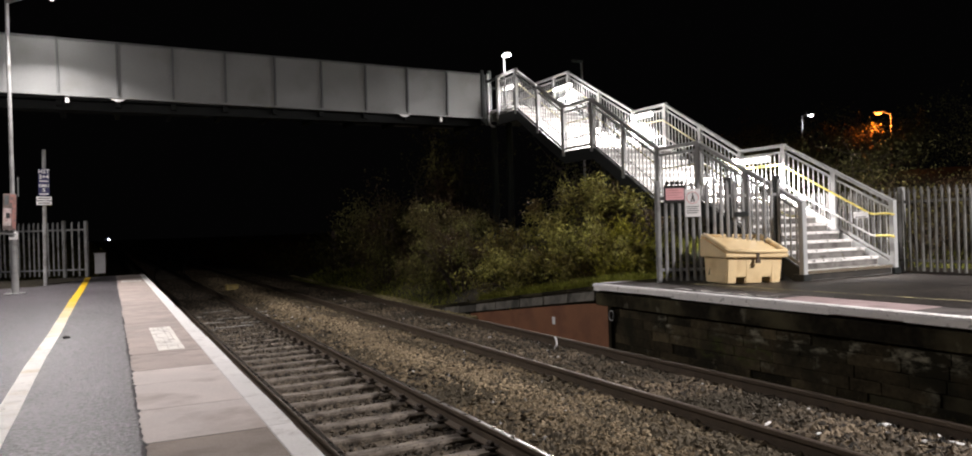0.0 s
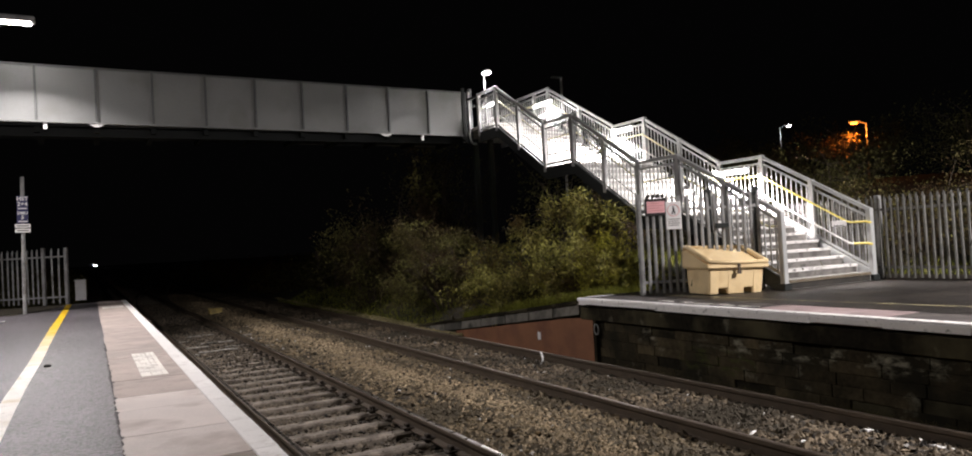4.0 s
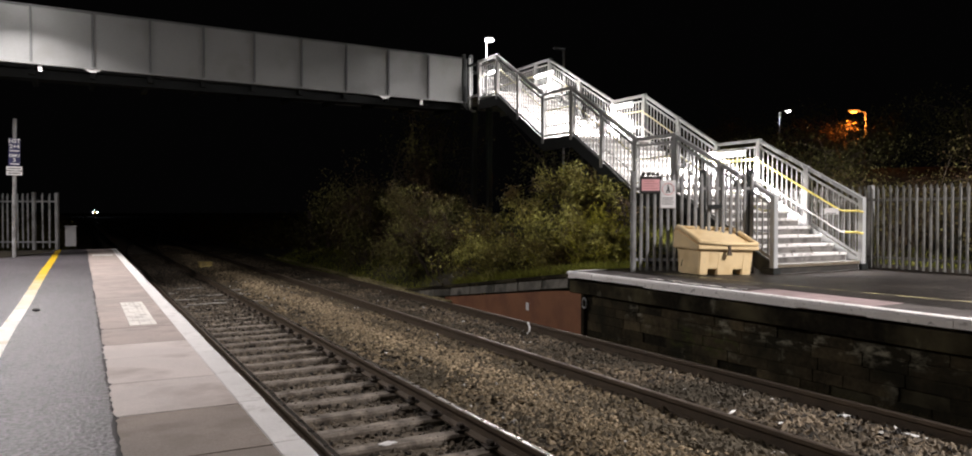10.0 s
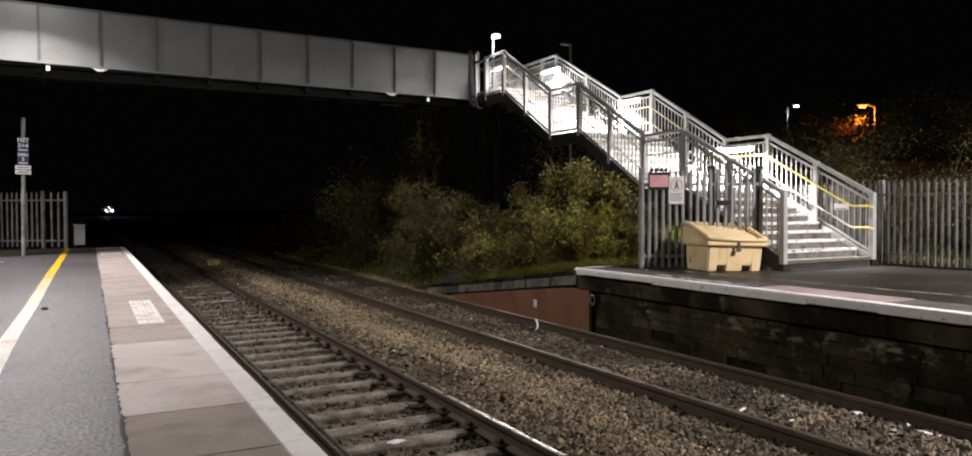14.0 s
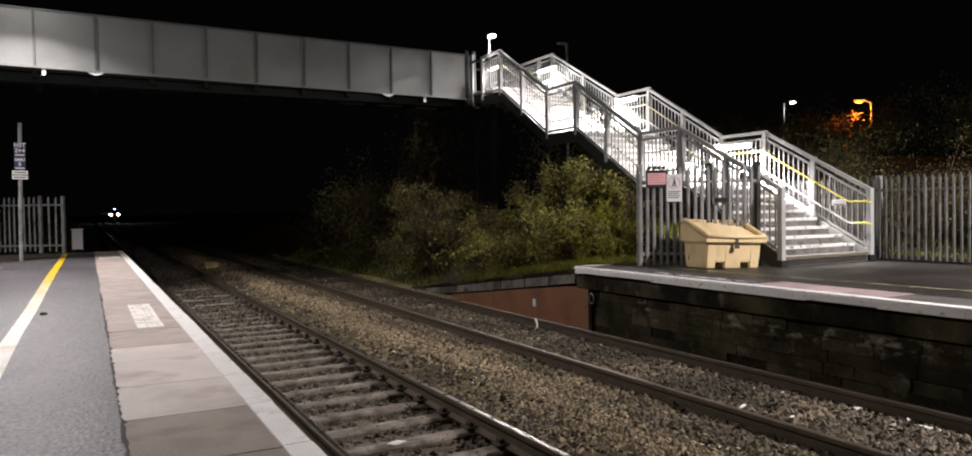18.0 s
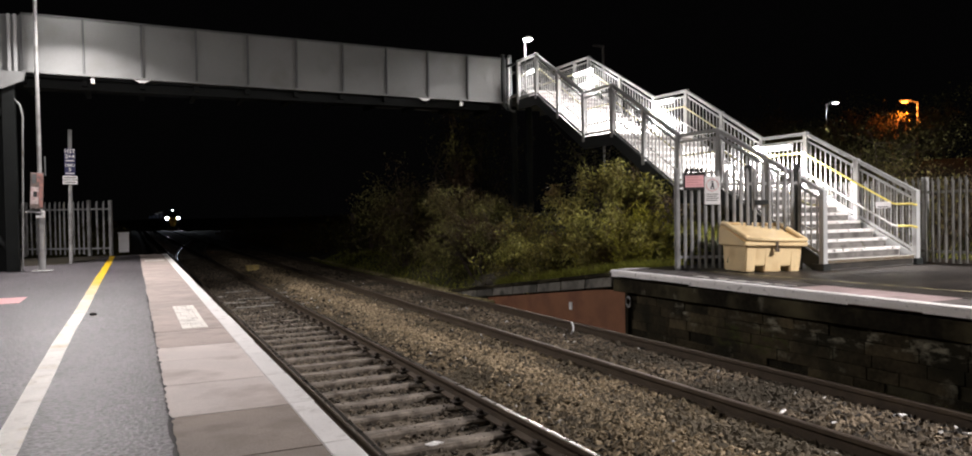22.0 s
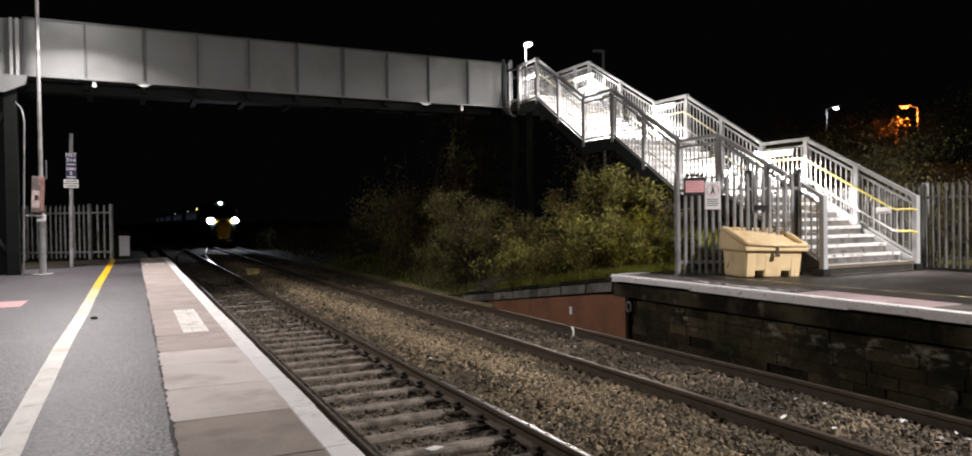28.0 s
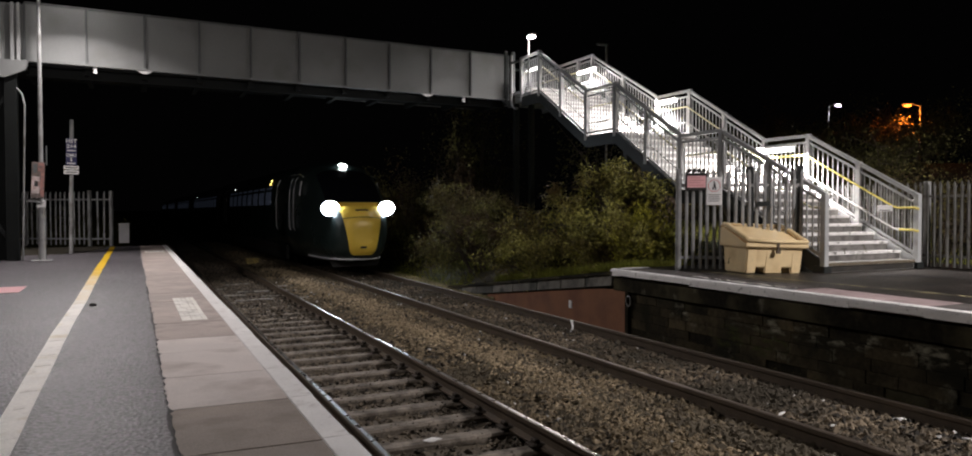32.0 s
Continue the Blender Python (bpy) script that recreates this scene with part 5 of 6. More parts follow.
for z in (2.69, 2.36):
    part("print_bar", boxes(((-0.1, -0.0885, z - 0.018), (0.1, -0.0855, z + 0.012))), WHITE_SIGN, sg)

cab = thing("trackside_cabinet", pose(-0.32, 29.6, -0.05), "small white trackside cabinet", "cabinet")
part("body", boxes(((-0.17, -0.15, 0), (0.17, 0.2, 0.68)), bevel=0.015), WHITE_SIGN, cab)
part("lid", boxes(((-0.19, -0.17, 0.681), (0.19, 0.22, 0.72)), bevel=0.01), WHITE_SIGN, cab)
yb = thing("track_box", pose(4.05, 29.0, -0.9), "small yellow lineside box between the tracks", "cabinet")
part("body", boxes(((-0.22, -0.18, 0), (0.22, 0.18, 0.17)), bevel=0.02), YELLOW_BOX, yb)
part("lid", boxes(((-0.24, -0.2, 0.171), (0.24, 0.2, 0.21)), bevel=0.015), YELLOW_BOX, yb)

# ---------------------------------------------------------------- grit bin
gb = thing("grit_bin", pose(8.84, 8.80, TOP_R + 0.012, 0, 2.0, -12), "yellow plastic grit bin with a sloping lid on the platform", "grit bin")
L, D = 1.05, 0.72


def tapered(x0, x1, y0, y1, z0, z1, dx, dy):
    bm = bmesh.new()
    lo = [bm.verts.new((x + sx * dx, y + sy * dy, z0)) for x, y, sx, sy in ((x0, y0, 1, 1), (x1, y0, -1, 1), (x1, y1, -1, -1), (x0, y1, 1, -1))]
    hi = [bm.verts.new((x, y, z1)) for x, y in ((x0, y0), (x1, y0), (x1, y1), (x0, y1))]
    bm.faces.new(lo[::-1]), bm.faces.new(hi)
    for i in range(4):
        bm.faces.new((lo[i], lo[(i + 1) % 4], hi[(i + 1) % 4], hi[i]))
    bmesh.ops.bevel(bm, geom=list(bm.edges), offset=0.018, segments=2, affect="EDGES")
    return bm


part("body", tapered(0, L, 0, D, 0.1, 0.46, 0.06, 0.05), BIN, gb, smooth=False)
for x, w in ((0.01, 0.2), (0.35, 0.34), (0.83, 0.21)):
    part("foot", tapered(x, x + w, 0.005, D - 0.01, 0.0, 0.42, 0.012, 0.045), BIN, gb)
def slope_z(y):
    """Height of the lid over the front edge."""
    return 0.545 + 0.235 * min(1.0, max(0.0, y / (D - 0.1))) ** 0.92


hood = prism([(-0.03, 0.425), (D + 0.03, 0.425), (D + 0.03, 0.74), (D - 0.1, 0.735), (D * 0.5, slope_z(D * 0.5) - 0.045), (0.05, 0.52), (-0.04, 0.5)], "x", -0.05, L + 0.05)
bmesh.ops.bevel(hood, geom=list(hood.edges), offset=0.018, segments=2, affect="EDGES")
part("hood", hood, BIN, gb, "overhanging upper body")
lid = part("lid", prism([(0.0, 0.5), (D - 0.08, 0.69), (D - 0.08, slope_z(D - 0.1) - 0.022), (D * 0.55, slope_z(D * 0.55) - 0.03), (0.03, slope_z(0.03) - 0.018)], "x", 0.07, L - 0.07), BIN, gb, "sunken sloping yellow lid")
for x in (0.0, L):
    pts = [(x, y, slope_z(y) + 0.004) for y in [-0.035 + (D + 0.0) * i / 8 for i in range(9)]]
    part("lid_rim", tube([(x, -0.04, 0.52)] + pts + [(x, D + 0.01, 0.75)], [0.03] + [0.042] * 9 + [0.036], 10), BIN, lid, smooth=True)
part("lid_rim", tube([(-0.02, D - 0.02, 0.775), (L + 0.02, D - 0.02, 0.775)], 0.036, 10), BIN, lid, smooth=True)
part("lid_rim", tube([(-0.03, -0.05, 0.538), (L * 0.5, -0.062, 0.53), (L + 0.03, -0.05, 0.538)], 0.032, 10), BIN, lid, smooth=True)
part("lip", boxes(((-0.06, -0.055, 0.43), (L + 0.06, -0.02, 0.505)), bevel=0.015), BIN, gb)
part("latch", boxes(((L * 0.5 - 0.02, -0.075, 0.38), (L * 0.5 + 0.02, -0.055, 0.5)), ((L * 0.5 - 0.035, -0.08, 0.34), (L * 0.5 + 0.035, -0.045, 0.4))), RAIL_SIDE, gb, "rusty hasp and padlock")

# ---------------------------------------------------------------- shrubs and trees


def leaf_soup(name, centres, count, spread, size, material, seed, droop=0.0, slim=0.28):
    r = np.random.default_rng(seed)
    c = np.array(centres, float)
    pick = r.integers(0, len(c), count)
    pos = c[pick] + np.clip(r.normal(0, 1, (count, 3)), -1.5, 1.5) * np.array(spread)
    d = r.normal(0, 1, (count, 3))
    d[:, 2] -= droop
    d /= np.linalg.norm(d, axis=1)[:, None]
    up = r.normal(0, 1, (count, 3))
    side = np.cross(d, up)
    side /= np.linalg.norm(side, axis=1)[:, None] + 1e-9
    nrm = np.cross(side, d)
    s = size * r.uniform(0.6, 1.4, (count, 1))
    a = pos
    b = pos + d * s * 0.5 + side * s * slim + nrm * s * 0.08
    e = pos + d * s
    f = pos + d * s * 0.5 - side * s * slim + nrm * s * 0.08
    v = np.stack([a, b, e, f], 1).reshape(-1, 3)
    k = 4 * np.arange(count)[:, None]
    faces = np.concatenate([k + np.array([0, 1, 2]), k + np.array([0, 2, 3])])
    return soup(name, v.tolist(), faces.tolist(), material)


def shrub(x, y, z, rx, ry, h, leaves, size, material, label, seed, name="shrub", category="shrub", stems=9, bare=0.25, sprays=0, clump=0.15, slim=0.28):
    """Several stems fork from the ground; leaves hang in clumps round the twig ends."""
    r = random.Random(seed)
    sh = thing(name, pose(x, y, z), label, category)
    bm, tips, twigs = bmesh.new(), [], bmesh.new()
    for i in range(stems):
        a = 2 * math.pi * (i + r.uniform(-0.3, 0.3)) / stems
        k = r.uniform(0.35, 1.0)
        top = Vector((rx * k * math.cos(a), ry * k * math.sin(a), h * (0.95 - 0.45 * k * k) * r.uniform(0.75, 1.05)))
        base = Vector((0.12 * math.cos(a), 0.12 * math.sin(a), -0.1))
        mid1 = base.lerp(top, 0.35) + Vector((r.uniform(-.1, .1), r.uniform(-.1, .1), h * 0.12))
        mid2 = base.lerp(top, 0.7) + Vector((r.uniform(-.12, .12), r.uniform(-.12, .12), h * 0.1))
        w = 0.018 + 0.008 * h
        tube([base, mid1, mid2, top], [w, w * 0.75, w * 0.5, w * 0.2], 5, bm)
        for j in range(14):
            s = r.choice([mid1, mid1, mid2, mid2, top])
            tip = s + Vector((r.gauss(0, 0.3 * rx), r.gauss(0, 0.3 * ry), r.gauss(0.0, 0.15 * h)))
            tip.z = max(0.05, tip.z)
            tube([s, s.lerp(tip, 0.5) + Vector((0, 0, 0.05)), tip], [w * 0.35, w * 0.22, w * 0.1], 3, twigs)
            tips.append(tip)
            if r.random() < bare:
                end = tip + Vector((r.uniform(-.3, .3), r.uniform(-.3, .3), r.uniform(0.0, 0.4)))
                tube([tip, end], [w * 0.12, w * 0.05], 3, twigs)
                tips.append(tip.lerp(end, 0.6))
    for i in range(sprays):
        # long arching shoots with leaves all along them
        s = r.choice(tips)
        a, out = r.uniform(0, 6.283), r.uniform(0.3, 0.75)
        p1 = s + Vector((out * 0.4 * math.cos(a), out * 0.4 * math.sin(a), r.uniform(0.12, 0.3)))
        p2 = s + Vector((out * math.cos(a), out * math.sin(a), r.uniform(-0.05, 0.2)))
        tube([s, p1, p2], [0.006, 0.004, 0.002], 3, twigs)
        tips += [s.lerp(p1, 0.6), p1, p1.lerp(p2, 0.5), p2] * 2
    part("trunk", bm, BARK, sh)
    part("branchwork", twigs, BARK, sh)["kind"] = "stuff"
    part("crown", leaf_soup("crown", tips, leaves, (clump * rx + 0.03, clump * ry + 0.03, clump * 0.6 * h + 0.02), size, material, seed, 0.3, slim), None, sh)
    return sh


def bank_z(x, y):
    z = ground_z(x, y)
    if x < 7.72 and y < 18:
        return bed_z(x, y) - 0.02
    if 7.7 < x < 9.6 and y < 18.3:
        z = max(z, ramp_z(y))
    return z


shrub(9.15, 13.0, -0.75, 1.0, 1.0, 2.1, 21000, 0.1, LEAF, "dense yellow-green shrub beside the footbridge stairs", 11, stems=13, sprays=170, clump=0.07, slim=0.15)
shrub(9.25, 12.35, -0.6, 0.45, 0.5, 1.45, 6500, 0.1, LEAF_YELLOW, "bright yellow-green shrub beside the footbridge stairs", 12, stems=8, sprays=60, clump=0.08, slim=0.15)
shrub(8.75, 14.9, -0.8, 0.95, 0.9, 1.6, 9500, 0.09, LEAF, "low green shrub on the railway bank", 13, stems=10, sprays=70, clump=0.08, slim=0.15)
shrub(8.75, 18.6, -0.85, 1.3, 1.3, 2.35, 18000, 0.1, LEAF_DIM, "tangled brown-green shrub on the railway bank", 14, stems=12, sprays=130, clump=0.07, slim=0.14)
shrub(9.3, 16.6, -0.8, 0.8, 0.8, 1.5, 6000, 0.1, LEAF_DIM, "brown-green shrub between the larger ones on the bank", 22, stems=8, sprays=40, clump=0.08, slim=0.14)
shrub(9.9, 17.0, -0.7, 1.0, 1.0, 1.4, 4000, 0.06, LEAF_SHADED, "dark shrub under the footbridge stairs", 15)
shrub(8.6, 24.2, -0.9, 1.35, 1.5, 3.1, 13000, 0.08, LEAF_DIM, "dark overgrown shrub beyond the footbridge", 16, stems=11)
shrub(9.9, 27.0, -0.9, 1.8, 1.6, 3.3, 10000, 0.08, LEAF_SHADED, "dark overgrown shrub beyond the footbridge", 17, stems=11)
shrub(8.8, 31.5, -0.9, 0.8, 1.5, 2.1, 1500, 0.09, LEAF_SHADED, "dark overgrown shrub beyond the footbridge", 18)
shrub(10.5, 23.2, -0.7, 1.6, 1.0, 6.0, 5000, 0.1, LEAF_SHADED, "tall ivy-covered tree behind the footbridge", 19, "tree", "tree", 10)
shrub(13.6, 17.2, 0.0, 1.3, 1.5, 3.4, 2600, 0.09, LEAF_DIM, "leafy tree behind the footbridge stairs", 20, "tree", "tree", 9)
shrub(15.5, 22.0, 0.2, 2.2, 2.0, 4.4, 3000, 0.11, LEAF_SHADED, "leafy tree behind the footbridge stairs", 21, "tree", "tree", 9)
shrub(9.35, 21.4, -0.85, 0.45, 0.4, 4.75, 2600, 0.12, LEAF_DIM, "thin ivy-hung sapling under the footbridge", 23, "tree", "tree", 5, clump=0.1)
# unseen scrub added along both sides, to darken ground the headlights would brighten
for name, x0, x1, seed in (("bank_scrub", 8.6, 12.5, 71), ("cutting_scrub", -4.5, -0.9, 72)):
    r = random.Random(seed)
    places = []
    for i in range(260):
        y = 33 + 62 * r.random() ** 1.4
        x = r.uniform(x0, x1)
        places.append(Vector((x, y, ground_z(x, y) + r.uniform(0.1, 0.9 + 0.25 * (x - x0 if x0 > 0 else x1 - x)))))
    ob = part(name, leaf_soup(name, places, 16000, 0.5, 0.13, LEAF_SHADED, seed), None)
    tagged(ob, "dark scrub added over the headlit ground along the line", "scrub", kind="stuff")
# hedge on the bank behind the long fence
r = random.Random(77)
for i in range(9):
    yy = 1.5 + 2.2 * i
    xx = 16.2 + r.uniform(-0.8, 1.2) + 0.12 * i
    shrub(xx, yy, ground_z(xx, yy), 1.5, 1.4, r.uniform(1.7, 2.5), 7000, 0.06, LEAF_SHADED if i > 4 else LEAF_DIM, "dim green hedge shrub on the bank behind the fence", 30 + i, stems=8)
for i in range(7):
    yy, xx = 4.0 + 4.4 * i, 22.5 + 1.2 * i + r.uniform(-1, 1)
    shrub(xx, yy, ground_z(xx, yy), 2.2, 2.2, r.uniform(2.2, 3.2), 5000, 0.08, LEAF_SHADED, "dark shrub on the bank behind the fence", 50 + i, stems=8)


def bare_tree(x, y, h, spread, seed, leaves=500):
    """A forked trunk with limbs and twigs, nearly leafless."""
    r = random.Random(seed)
    t = thing("tree", pose(x, y, ground_z(x, y) - 0.1), "nearly bare tree lit orange by a street lamp", "tree")
    trunk, twigs, tips = bmesh.new(), bmesh.new(), []

    def grow(p, d, length, w, level):
        q = p + d * length
        mid = p.lerp(q, 0.5) + Vector((r.uniform(-1, 1), r.uniform(-1, 1), r.uniform(0, 1))) * length * 0.08
        tube([p, mid, q], [w, w * 0.8, w * 0.6], 6 if level < 2 else 4, trunk if level < 2 else twigs)
        if level >= 4:
            tips.append(q)
            return
        for k in range(3 if level else 4):
            nd = (d + Vector((r.gauss(0, spread), r.gauss(0, spread), r.gauss(0.1, 0.3)))).normalized()
            grow(q if k else mid, nd, length * r.uniform(0.6, 0.8), w * 0.58, level + 1)
    grow(Vector((0, 0, 0)), Vector((r.uniform(-.1, .1), r.uniform(-.1, .1), 1)).normalized(), h * 0.36, 0.1, 0)
    part("trunk", trunk, BARK, t)
    part("branchwork", twigs, BARK, t)["kind"] = "stuff"
    part("crown", leaf_soup("crown", tips, leaves, (0.2, 0.2, 0.2), 0.09, LEAF_DIM, seed, 0.3), None, t)


for k, (xx, yy, hh, lf) in enumerate(((39.6, 28.0, 4.3, 500), (37.8, 26.4, 3.9, 500), (36.2, 27.6, 4.0, 500), (38.0, 24.0, 3.4, 700), (46.0, 38.5, 5.6, 400), (43.0, 36.0, 4.4, 500))):
    bare_tree(xx, yy, hh, 0.65, 170 + k, lf)

# grass on the bank and ramp


def grass(name, count, pick, size, label, material=GRASS):
    r = np.random.default_rng(len(name) + count)
    xy = pick(r, count)
    z = np.array([bank_z(a, b) for a, b in xy])
    base = np.column_stack([xy, z])
    a = r.uniform(0, 6.283, count)
    w = np.column_stack([np.cos(a), np.sin(a), np.zeros(count)]) * 0.008
    h = size * r.uniform(0.4, 1.3, count)
    tip = base + np.column_stack([r.normal(0, 0.4, count) * h, r.normal(0, 0.4, count) * h, h])
    v = np.stack([base - w, base + w, tip], 1).reshape(-1, 3)
    f = np.arange(3 * count).reshape(-1, 3)
    ob = part(name, soup(name, v.tolist(), f.tolist(), material), None)
    tagged(ob, label, "grass", kind="stuff")


grass("bank_grass", 26000, lambda r, c: np.column_stack([8.15 + 1.75 * r.random(c) ** 1.2, r.uniform(10.95, 16.5, c)]), 0.22, "rough yellow-green grass on the bank by the ramp")
grass("verge_grass", 7000, lambda r, c: np.column_stack([r.normal(7.68, 0.12, c), r.uniform(17.0, 36, c)]), 0.08, "short dry grass along the far track")
grass("hill_grass", 9000, lambda r, c: np.column_stack([r.uniform(13.6, 17, c), r.uniform(-2, 20, c)]), 0.25, "rough grass behind the long fence")
grass("wall_weeds", 16000, lambda r, c: np.column_stack([r.normal(7.42, 0.1, c), 1.6 + 8.6 * r.random(c) ** 1.1]), 0.13, "weeds at the foot of the platform wall", DRY_GRASS)
grass("far_verge_grass", 9000, lambda r, c: np.column_stack([7.6 + 2.6 * r.random(c) ** 1.5, r.uniform(18.0, 34, c)]), 0.16, "rough dark grass on the bank beyond the footbridge")

# ---------------------------------------------------------------- the train
train = thing("train", pose(TRACKS["far"], 100, RAIL_Z), "dark green express train with a yellow nose and lit headlights", "train")
STATIONS = [(0.0, 0.30, 0.90, 1.45, 2.3), (0.02, 0.44, 0.78, 1.62, 2.4), (0.07, 0.56, 0.66, 1.80, 2.5), (0.16, 0.68, 0.55, 1.95, 2.6), (0.3, 0.79, 0.47, 2.07, 2.8), (0.5, 0.89, 0.41, 2.18, 3.0), (0.75, 0.985, 0.37, 2.31, 3.2),
            (1.05, 1.07, 0.34, 2.50, 3.3), (1.4, 1.14, 0.31, 2.73, 3.3), (1.8, 1.20, 0.29, 2.98, 3.3), (2.3, 1.255, 0.27, 3.24, 3.2), (2.9, 1.30, 0.25, 3.45, 3.2), (3.8, 1.335, 0.23, 3.57, 3.2), (5.0, 1.35, 0.2, 3.62, 3.2), (25.6, 1.35, 0.2, 3.62, 3.2)]


def station(y):
    for a, b in zip(STATIONS, STATIONS[1:]):
        if y <= b[0]:
            t = (y - a[0]) / (b[0] - a[0])
            return [p + (q - p) * t for p, q in zip(a, b)][1:]
    return STATIONS[-1][1:]


def hull_point(y, a, grow=0.0):
    w, zb, zt, n = station(y)
    c, s = math.cos(a), math.sin(a)
    zc, hz = (zb + zt) / 2, (zt - zb) / 2
    return Vector(((w + grow) * math.copysign(abs(c) ** (2 / n), c), y, zc + (hz + grow) * math.copysign(abs(s) ** (2 / n), s)))


def nose():
    ys = [0.0, 0.01, 0.02, 0.04] + [0.07 + 0.03 * i for i in range(28)] + [0.95 + 0.07 * i for i in range(28)] + [2.95, 3.2, 3.8, 4.4, 5.0]
    N = 180
    groups = {"body": [], "windscreen": []}
    pts = [[hull_point(y, 2 * math.pi * k / N) for k in range(N)] for y in ys]

    def kind(c):
        if c.z >= 2.2 and c.y < 2.35 and abs(c.x) < 0.9:
            return "windscreen"
        return "body"
    for i in range(len(ys) - 1):
        for k in range(N):
            quad = [pts[i][k], pts[i][(k + 1) % N], pts[i + 1][(k + 1) % N], pts[i + 1][k]]
            groups[kind(sum(quad, Vector()) / 4)].append(quad)
    front = Vector((0, 0.0, 1.17))
    for k in range(N):
        groups["body"].append([front, pts[0][(k + 1) % N], pts[0][k]])
    for key, m, lab in (("body", TRAIN_GREEN, "dark green painted nose"), ("windscreen", TRAIN_GLASS, "dark curved windscreen")):
        bm = bmesh.new()
        for poly in groups[key]:
            bm.faces.new([bm.verts.new(v) for v in poly])
        bmesh.ops.remove_doubles(bm, verts=bm.verts, dist=0.0005)
        part("cab_shell" if key == "body" else key, bm, m, train, lab, smooth=True)


nose()


def side_x(z):
    """Half width of the coach at a height."""
    return 1.35 * (1 - (abs(z - 1.91) / 1.71) ** 3.2) ** (1 / 3.2)


def side_trim(side, y, z0=1.22, z1=3.08, proud=0.035):
    zs = [z0, z0 + 0.12] + [z0 + 0.12 + (z1 - z0 - 0.24) * i / 5 for i in range(1, 6)] + [z1]
    return tube([(side * (side_x(z) + (proud if 0 < i < len(zs) - 1 else -0.01)), y, z) for i, z in enumerate(zs)], 0.021, 6)


def coach(y0, first):
    N, bm = 40, bmesh.new()
    y1 = y0 + (20.6 if first else 25.6)
    rings = [[bm.verts.new(Vector((hull_point(6, 2 * math.pi * k / N).x, y, hull_point(6, 2 * math.pi * k / N).z))) for k in range(N)] for y in (y0, y1)]
    for k in range(N):
        bm.faces.new((rings[0][k], rings[0][(k + 1) % N], rings[1][(k + 1) % N], rings[1][k]))
    bm.faces.new(rings[0][::-1]), bm.faces.new(rings[1])
    body = part("coach_body", bm, TRAIN_GREEN, train, "dark green coach body", smooth=False)
    doors = (y0 + 1.3, y1 - 1.9)
    y = y0 + 3.2
    for side in (-1, 1):
        y = y0 + 3.2
        while y < y1 - 3.6:
            part("window", prism([(side * (side_x(2.15) - 0.02), 2.15), (side * (side_x(2.15) + 0.004), 2.15), (side * (side_x(2.5) + 0.004), 2.5), (side * (side_x(2.85) + 0.004), 2.85), (side * (side_x(2.85) - 0.02), 2.85)], "y", y, y + 1.3), WINDOW_GLOW, body, "dim saloon window")
            y += 1.75
        for d in doors:
            part("door", prism([(side * (side_x(z) + g), z) for z, g in ((1.2, -0.02), (1.2, 0.005), (1.9, 0.005), (2.6, 0.005), (3.05, 0.005), (3.05, -0.02))], "y", d - 0.45, d + 0.45), TRAIN_GREEN, body, "coach door")
            for e in ((d + 0.5,) if first and d < 10 else (d - 0.5, d + 0.5)):
                part("door_trim", side_trim(side, e), TRAIN_GREY, body, "pale door edge")
        for dy, zz, m in ((3.7, 3.09, MARK_GLOW), (3.7, 2.97, MARK_GLOW), (15.0, 3.02, PALE_GLOW)) if first else ((19.5, 3.02, PALE_GLOW),) if y0 < 30 else ():
            part("door_light", boxes(((side * 1.18, y0 + dy, zz - 0.04), (side * (side_x(zz) + 0.02), y0 + dy + 0.1, zz + 0.04))), m, body, "small lit door indicator")
        part("skirt", boxes(((side * 1.2, y0 + 0.2, 0.18), (side * 1.3, y1 - 0.2, 0.7))), UNDERFRAME, body)
    if not first:
        part("gangway", boxes(((-0.8, y0 - 0.65, 0.9), (0.8, y0 + 0.05, 3.3))), UNDERFRAME, body)
    for by in (y0 + 3.0, y1 - 3.6):
        bg = part("bogie", boxes(((-1.05, by - 1.7, 0.35), (-0.9, by + 1.7, 0.75)), ((0.9, by - 1.7, 0.35), (1.05, by + 1.7, 0.75)), ((-1.0, by - 0.3, 0.35), (1.0, by + 0.3, 0.65))), UNDERFRAME, train, "dark bogie frame")
        for wy in (by - 1.3, by + 1.3):
            for s in (-1, 1):
                part("wheel", tube([(s * 0.69, wy, 0.43), (s * 0.82, wy, 0.43)], 0.42, 20), RAIL_SIDE, bg)


coach(5.0, True)
for k in range(4):
    coach(26.3 + 26.3 * k, False)
def lamp_front(rx, rz, depth, rings=6, sides=24):
    """A shallow dome that faces -y, open at the back."""
    bm, rows = bmesh.new(), []
    tip = bm.verts.new((0, -depth, 0))
    for i in range(1, rings + 1):
        k = i / rings
        rows.append([bm.verts.new((rx * k * math.cos(a), -depth * (1 - k * k), rz * k * math.sin(a))) for a in [2 * math.pi * j / sides for j in range(sides)]])
    for j in range(sides):
        bm.faces.new((tip, rows[0][j], rows[0][(j + 1) % sides]))
        for u, v in zip(rows, rows[1:]):
            bm.faces.new((u[j], v[j], v[(j + 1) % sides], u[(j + 1) % sides]))
    return bm


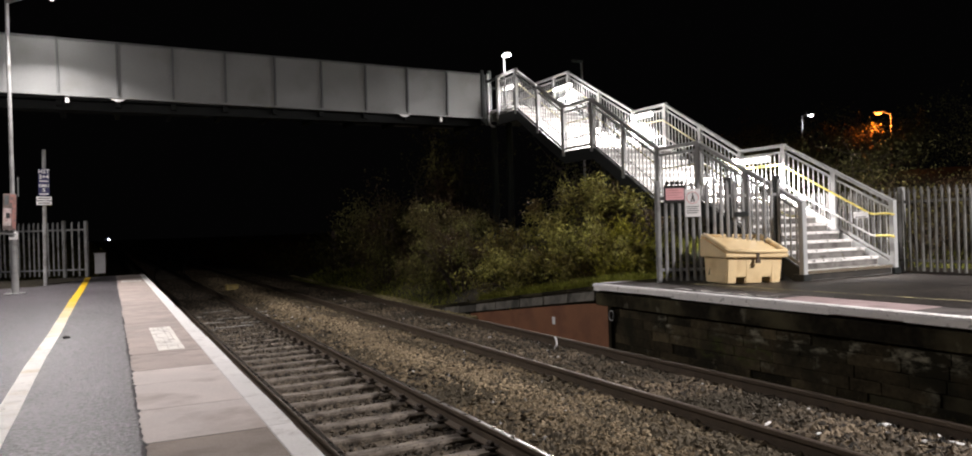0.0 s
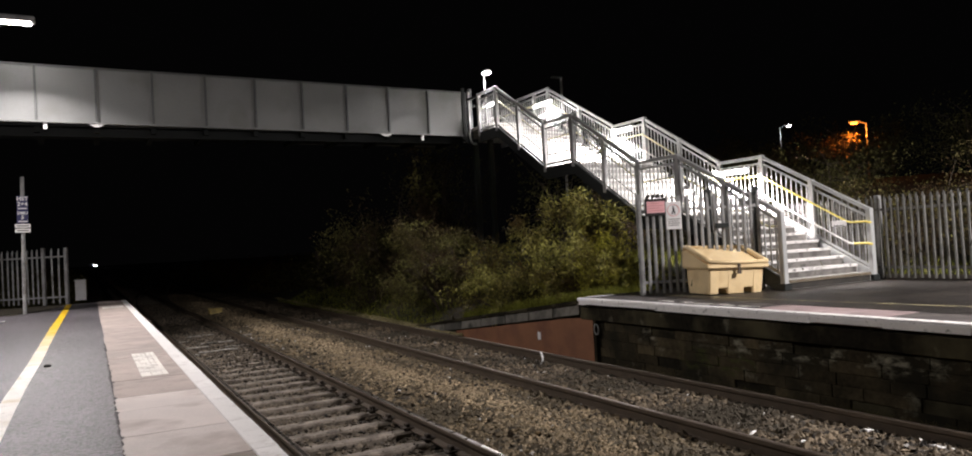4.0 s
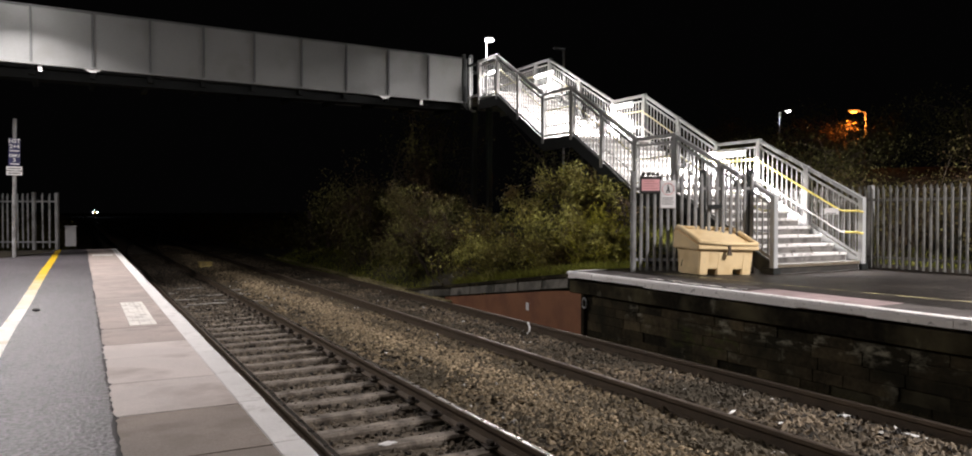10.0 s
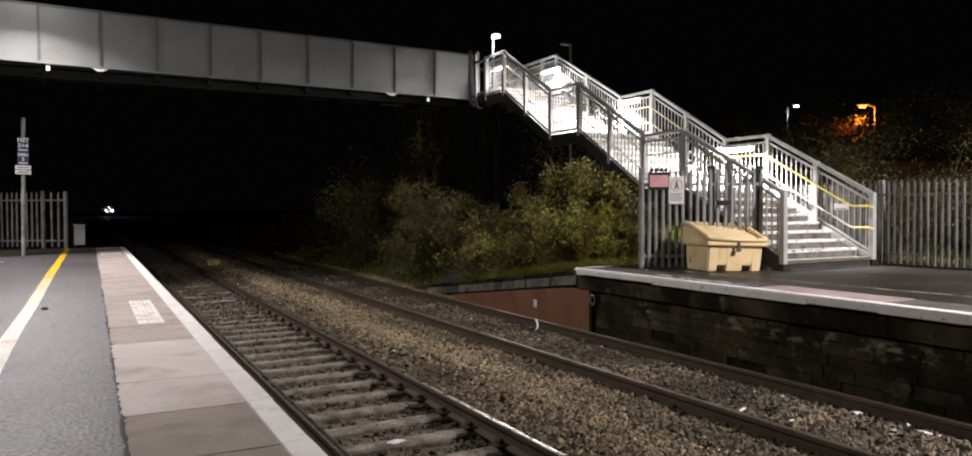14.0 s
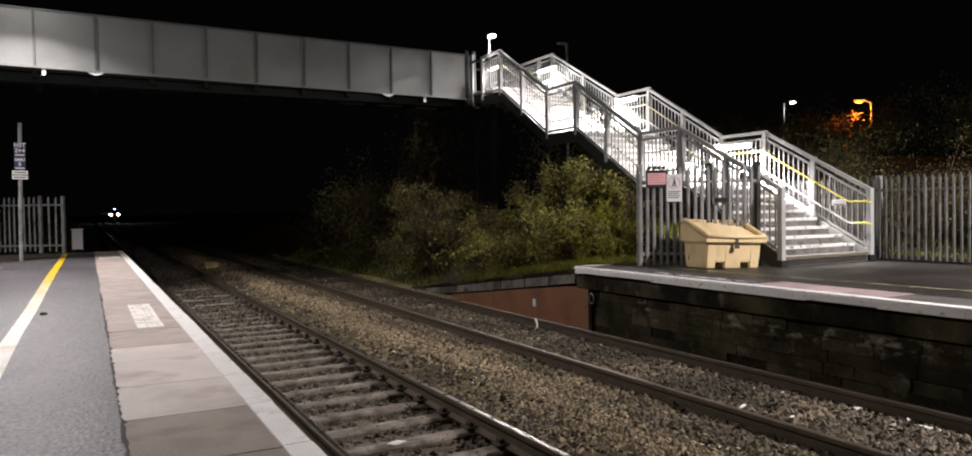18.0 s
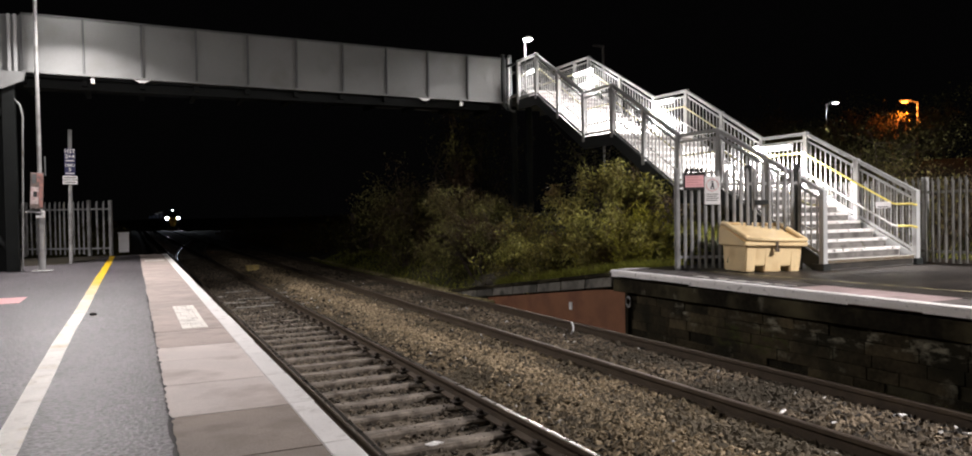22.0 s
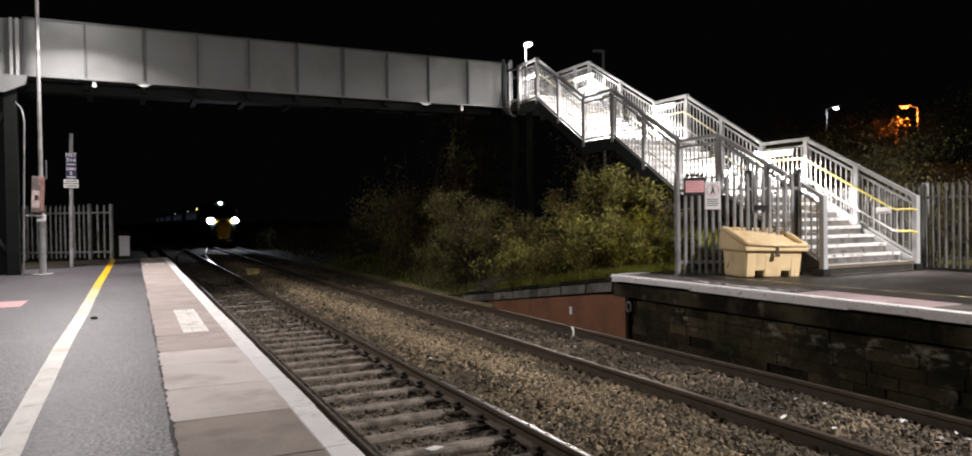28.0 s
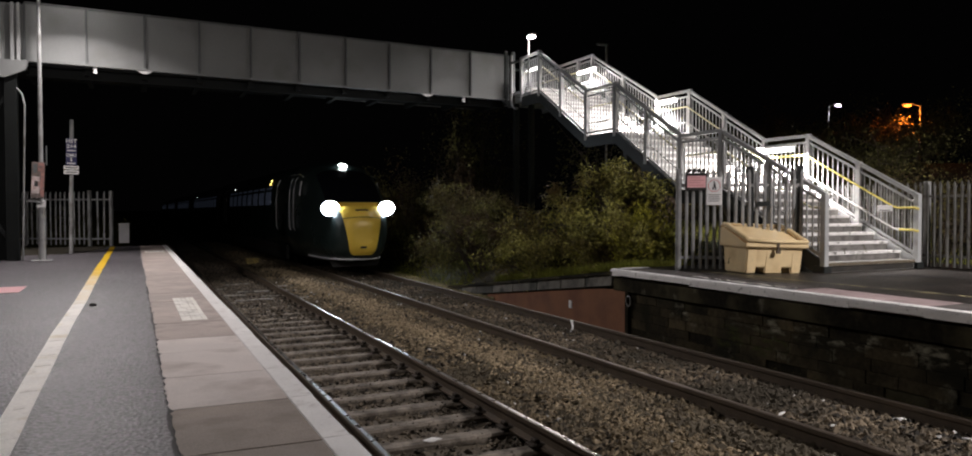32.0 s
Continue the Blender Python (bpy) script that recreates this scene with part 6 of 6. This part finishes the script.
def bezel(rx, rz, front, back, wall=0.03, sides=24):
    """A short dark tube round the lamp."""
    bm = bmesh.new()
    rings = [[bm.verts.new((r_x * math.cos(a), y, r_z * math.sin(a))) for a in [2 * math.pi * j / sides for j in range(sides)]]
             for r_x, r_z, y in ((rx, rz, back), (rx, rz, front), (rx + wall, rz + wall, front), (rx + wall, rz + wall, back))]
    for u, v in zip(rings, rings[1:] + rings[:1]):
        for j in range(sides):
            bm.faces.new((u[j], u[(j + 1) % sides], v[(j + 1) % sides], v[j]))
    back_ring = [bm.verts.new((v.co.x, back, v.co.z)) for v in rings[0]]
    bm.faces.new(back_ring)
    return bm


# headlights are drawn oversized: their glare is put into the lens size
for s in (-1, 1):
    hl = part("headlight", bezel(0.27, 0.225, -0.03, 0.16), UNDERFRAME, train, "lit white headlight in a dark bezel, widened for its glare", smooth=False)
    hl.matrix_basis = pose(s * 0.88, 0.5, 2.0, 0, 0, s * 6)
    part("lens", lamp_front(0.265, 0.22, 0.06), HEAD_GLOW, hl, "glowing lens", smooth=True)
bm = bmesh.new()
bmesh.ops.create_uvsphere(bm, u_segments=14, v_segments=8, radius=1)
bmesh.ops.transform(bm, verts=bm.verts, matrix=pose(0.06, 2.6, 3.42, 22, 6, 0) @ Matrix.Diagonal((0.14, 0.1, 0.055, 1)))
part("cab_light", bm, CAB_GLOW, train, "lit white lamp above the windscreen", smooth=True)


def front_y(x, z):
    """Where the hull begins at that place across and up."""
    def inside(y):
        w, zb, zt, n = station(y)
        zc, hz = (zb + zt) / 2, (zt - zb) / 2
        return (abs(x) / w) ** n + (abs(z - zc) / hz) ** n <= 1
    lo, hi = 0.0, 3.0
    for _ in range(20):
        mid = (lo + hi) / 2
        lo, hi = (lo, mid) if inside(mid) else (mid, hi)
    return hi


def nose_panel():
    """The yellow panel follows the nose and tapers to rounded lower corners."""
    bm, rows = bmesh.new(), []
    for j in range(41):
        z = 0.585 + 1.605 * j / 40
        half = 0.38 + 0.3 * (z - 0.585) / 1.605 - 0.1 * max(0.0, 1 - j / 4) ** 2
        rows.append([bm.verts.new((x, front_y(x, z) - 0.008, z)) for x in [half * (i / 16 - 1) for i in range(33)]])
    for a, b in zip(rows, rows[1:]):
        for i in range(32):
            bm.faces.new((a[i], a[i + 1], b[i + 1], b[i]))
    part("nose_panel", bm, TRAIN_YELLOW, train, "yellow nose panel", smooth=True)


nose_panel()
part("hatch_line", tube([(x, front_y(x, 1.74 - 0.14 * x * x) - 0.013, 1.74 - 0.14 * x * x) for x in [-0.6 + 0.1 * i for i in range(13)]], 0.01, 6), UNDERFRAME, train, "curved coupler hatch seam")
part("badge", boxes(((-0.2, front_y(0.1, 1.95) - 0.022, 1.92), (0.2, front_y(0.1, 1.95) + 0.06, 1.97))), UNDERFRAME, train, "dark badge bar")
part("coupler_slot", boxes(((-0.09, -0.013, 0.80), (0.09, 0.1, 0.86))), UNDERFRAME, train)
part("skirt_edge", tube([(x, front_y(x, 0.5) - 0.01, 0.46) for x in [-1.0 + 0.1 * i for i in range(21)]], 0.028, 6), TRAIN_GREY, train, "pale lower lip of the nose skirt")
part("plough", prism([(-0.7, 0.2), (0.7, 0.2), (0.8, 0.42), (-0.8, 0.42)], "y", 0.9, 1.0), UNDERFRAME, train)
for s in (-1, 1):
    part("cab_door", prism([(s * (side_x(z) + g), z) for z, g in ((1.2, -0.04), (1.2, 0.0), (1.9, 0.0), (2.6, 0.0), (3.0, 0.0), (3.0, -0.04))], "y", 3.55, 4.25), TRAIN_GREEN, train, "dark cab door")
    for e in (3.55, 4.25):
        part("door_rail", side_trim(s, e, 1.25, 3.05), TRAIN_GREY, train, "pale grab rail")
    part("side_window", prism([(s * (side_x(z) * 0.985 + g), z) for z, g in ((2.4, -0.03), (2.4, 0.0), (2.9, 0.0), (2.9, -0.03))], "y", 2.75, 3.05), TRAIN_GLASS, train)
    part("window_rim", tube([(s * (side_x(z) * 0.985 + 0.006), 2.74, z) for z in (2.42, 2.52, 2.65, 2.78, 2.88)], 0.022, 6), TRAIN_GREY, train, "pale window edge")
    part("roof_seam", tube([(s * 1.22, 2.6, 3.02), (s * 1.19, 3.4, 3.14), (s * 1.185, 5.0, 3.16)], 0.014, 6), TRAIN_GREY, train, "pale seam under the roof")


def motions():
    """The train runs in on the far track and slows down."""
    rows = [(0.0, 840), (3.0, 705), (6.0, 572), (9.0, 447), (12.0, 355), (14.5, 290), (16.5, 244), (18.0, 213), (20.0, 173), (21.0, 155), (22.0, 137.5),
            (23.0, 120.5), (24.0, 104.4), (25.5, 85.6), (27.5, 64.9), (28.5, 54.6), (30.0, 40.6), (31.0, 31.6), (31.5, 26.6), (32.0, 22.1)]
    walk(train, [(t, pose(TRACKS["far"] + far_bend(y), y - 0.68, RAIL_Z, 0, 0, 1.7 if y > 700 else 0.8 if y > 500 else 0)) for t, y in rows])


motions()
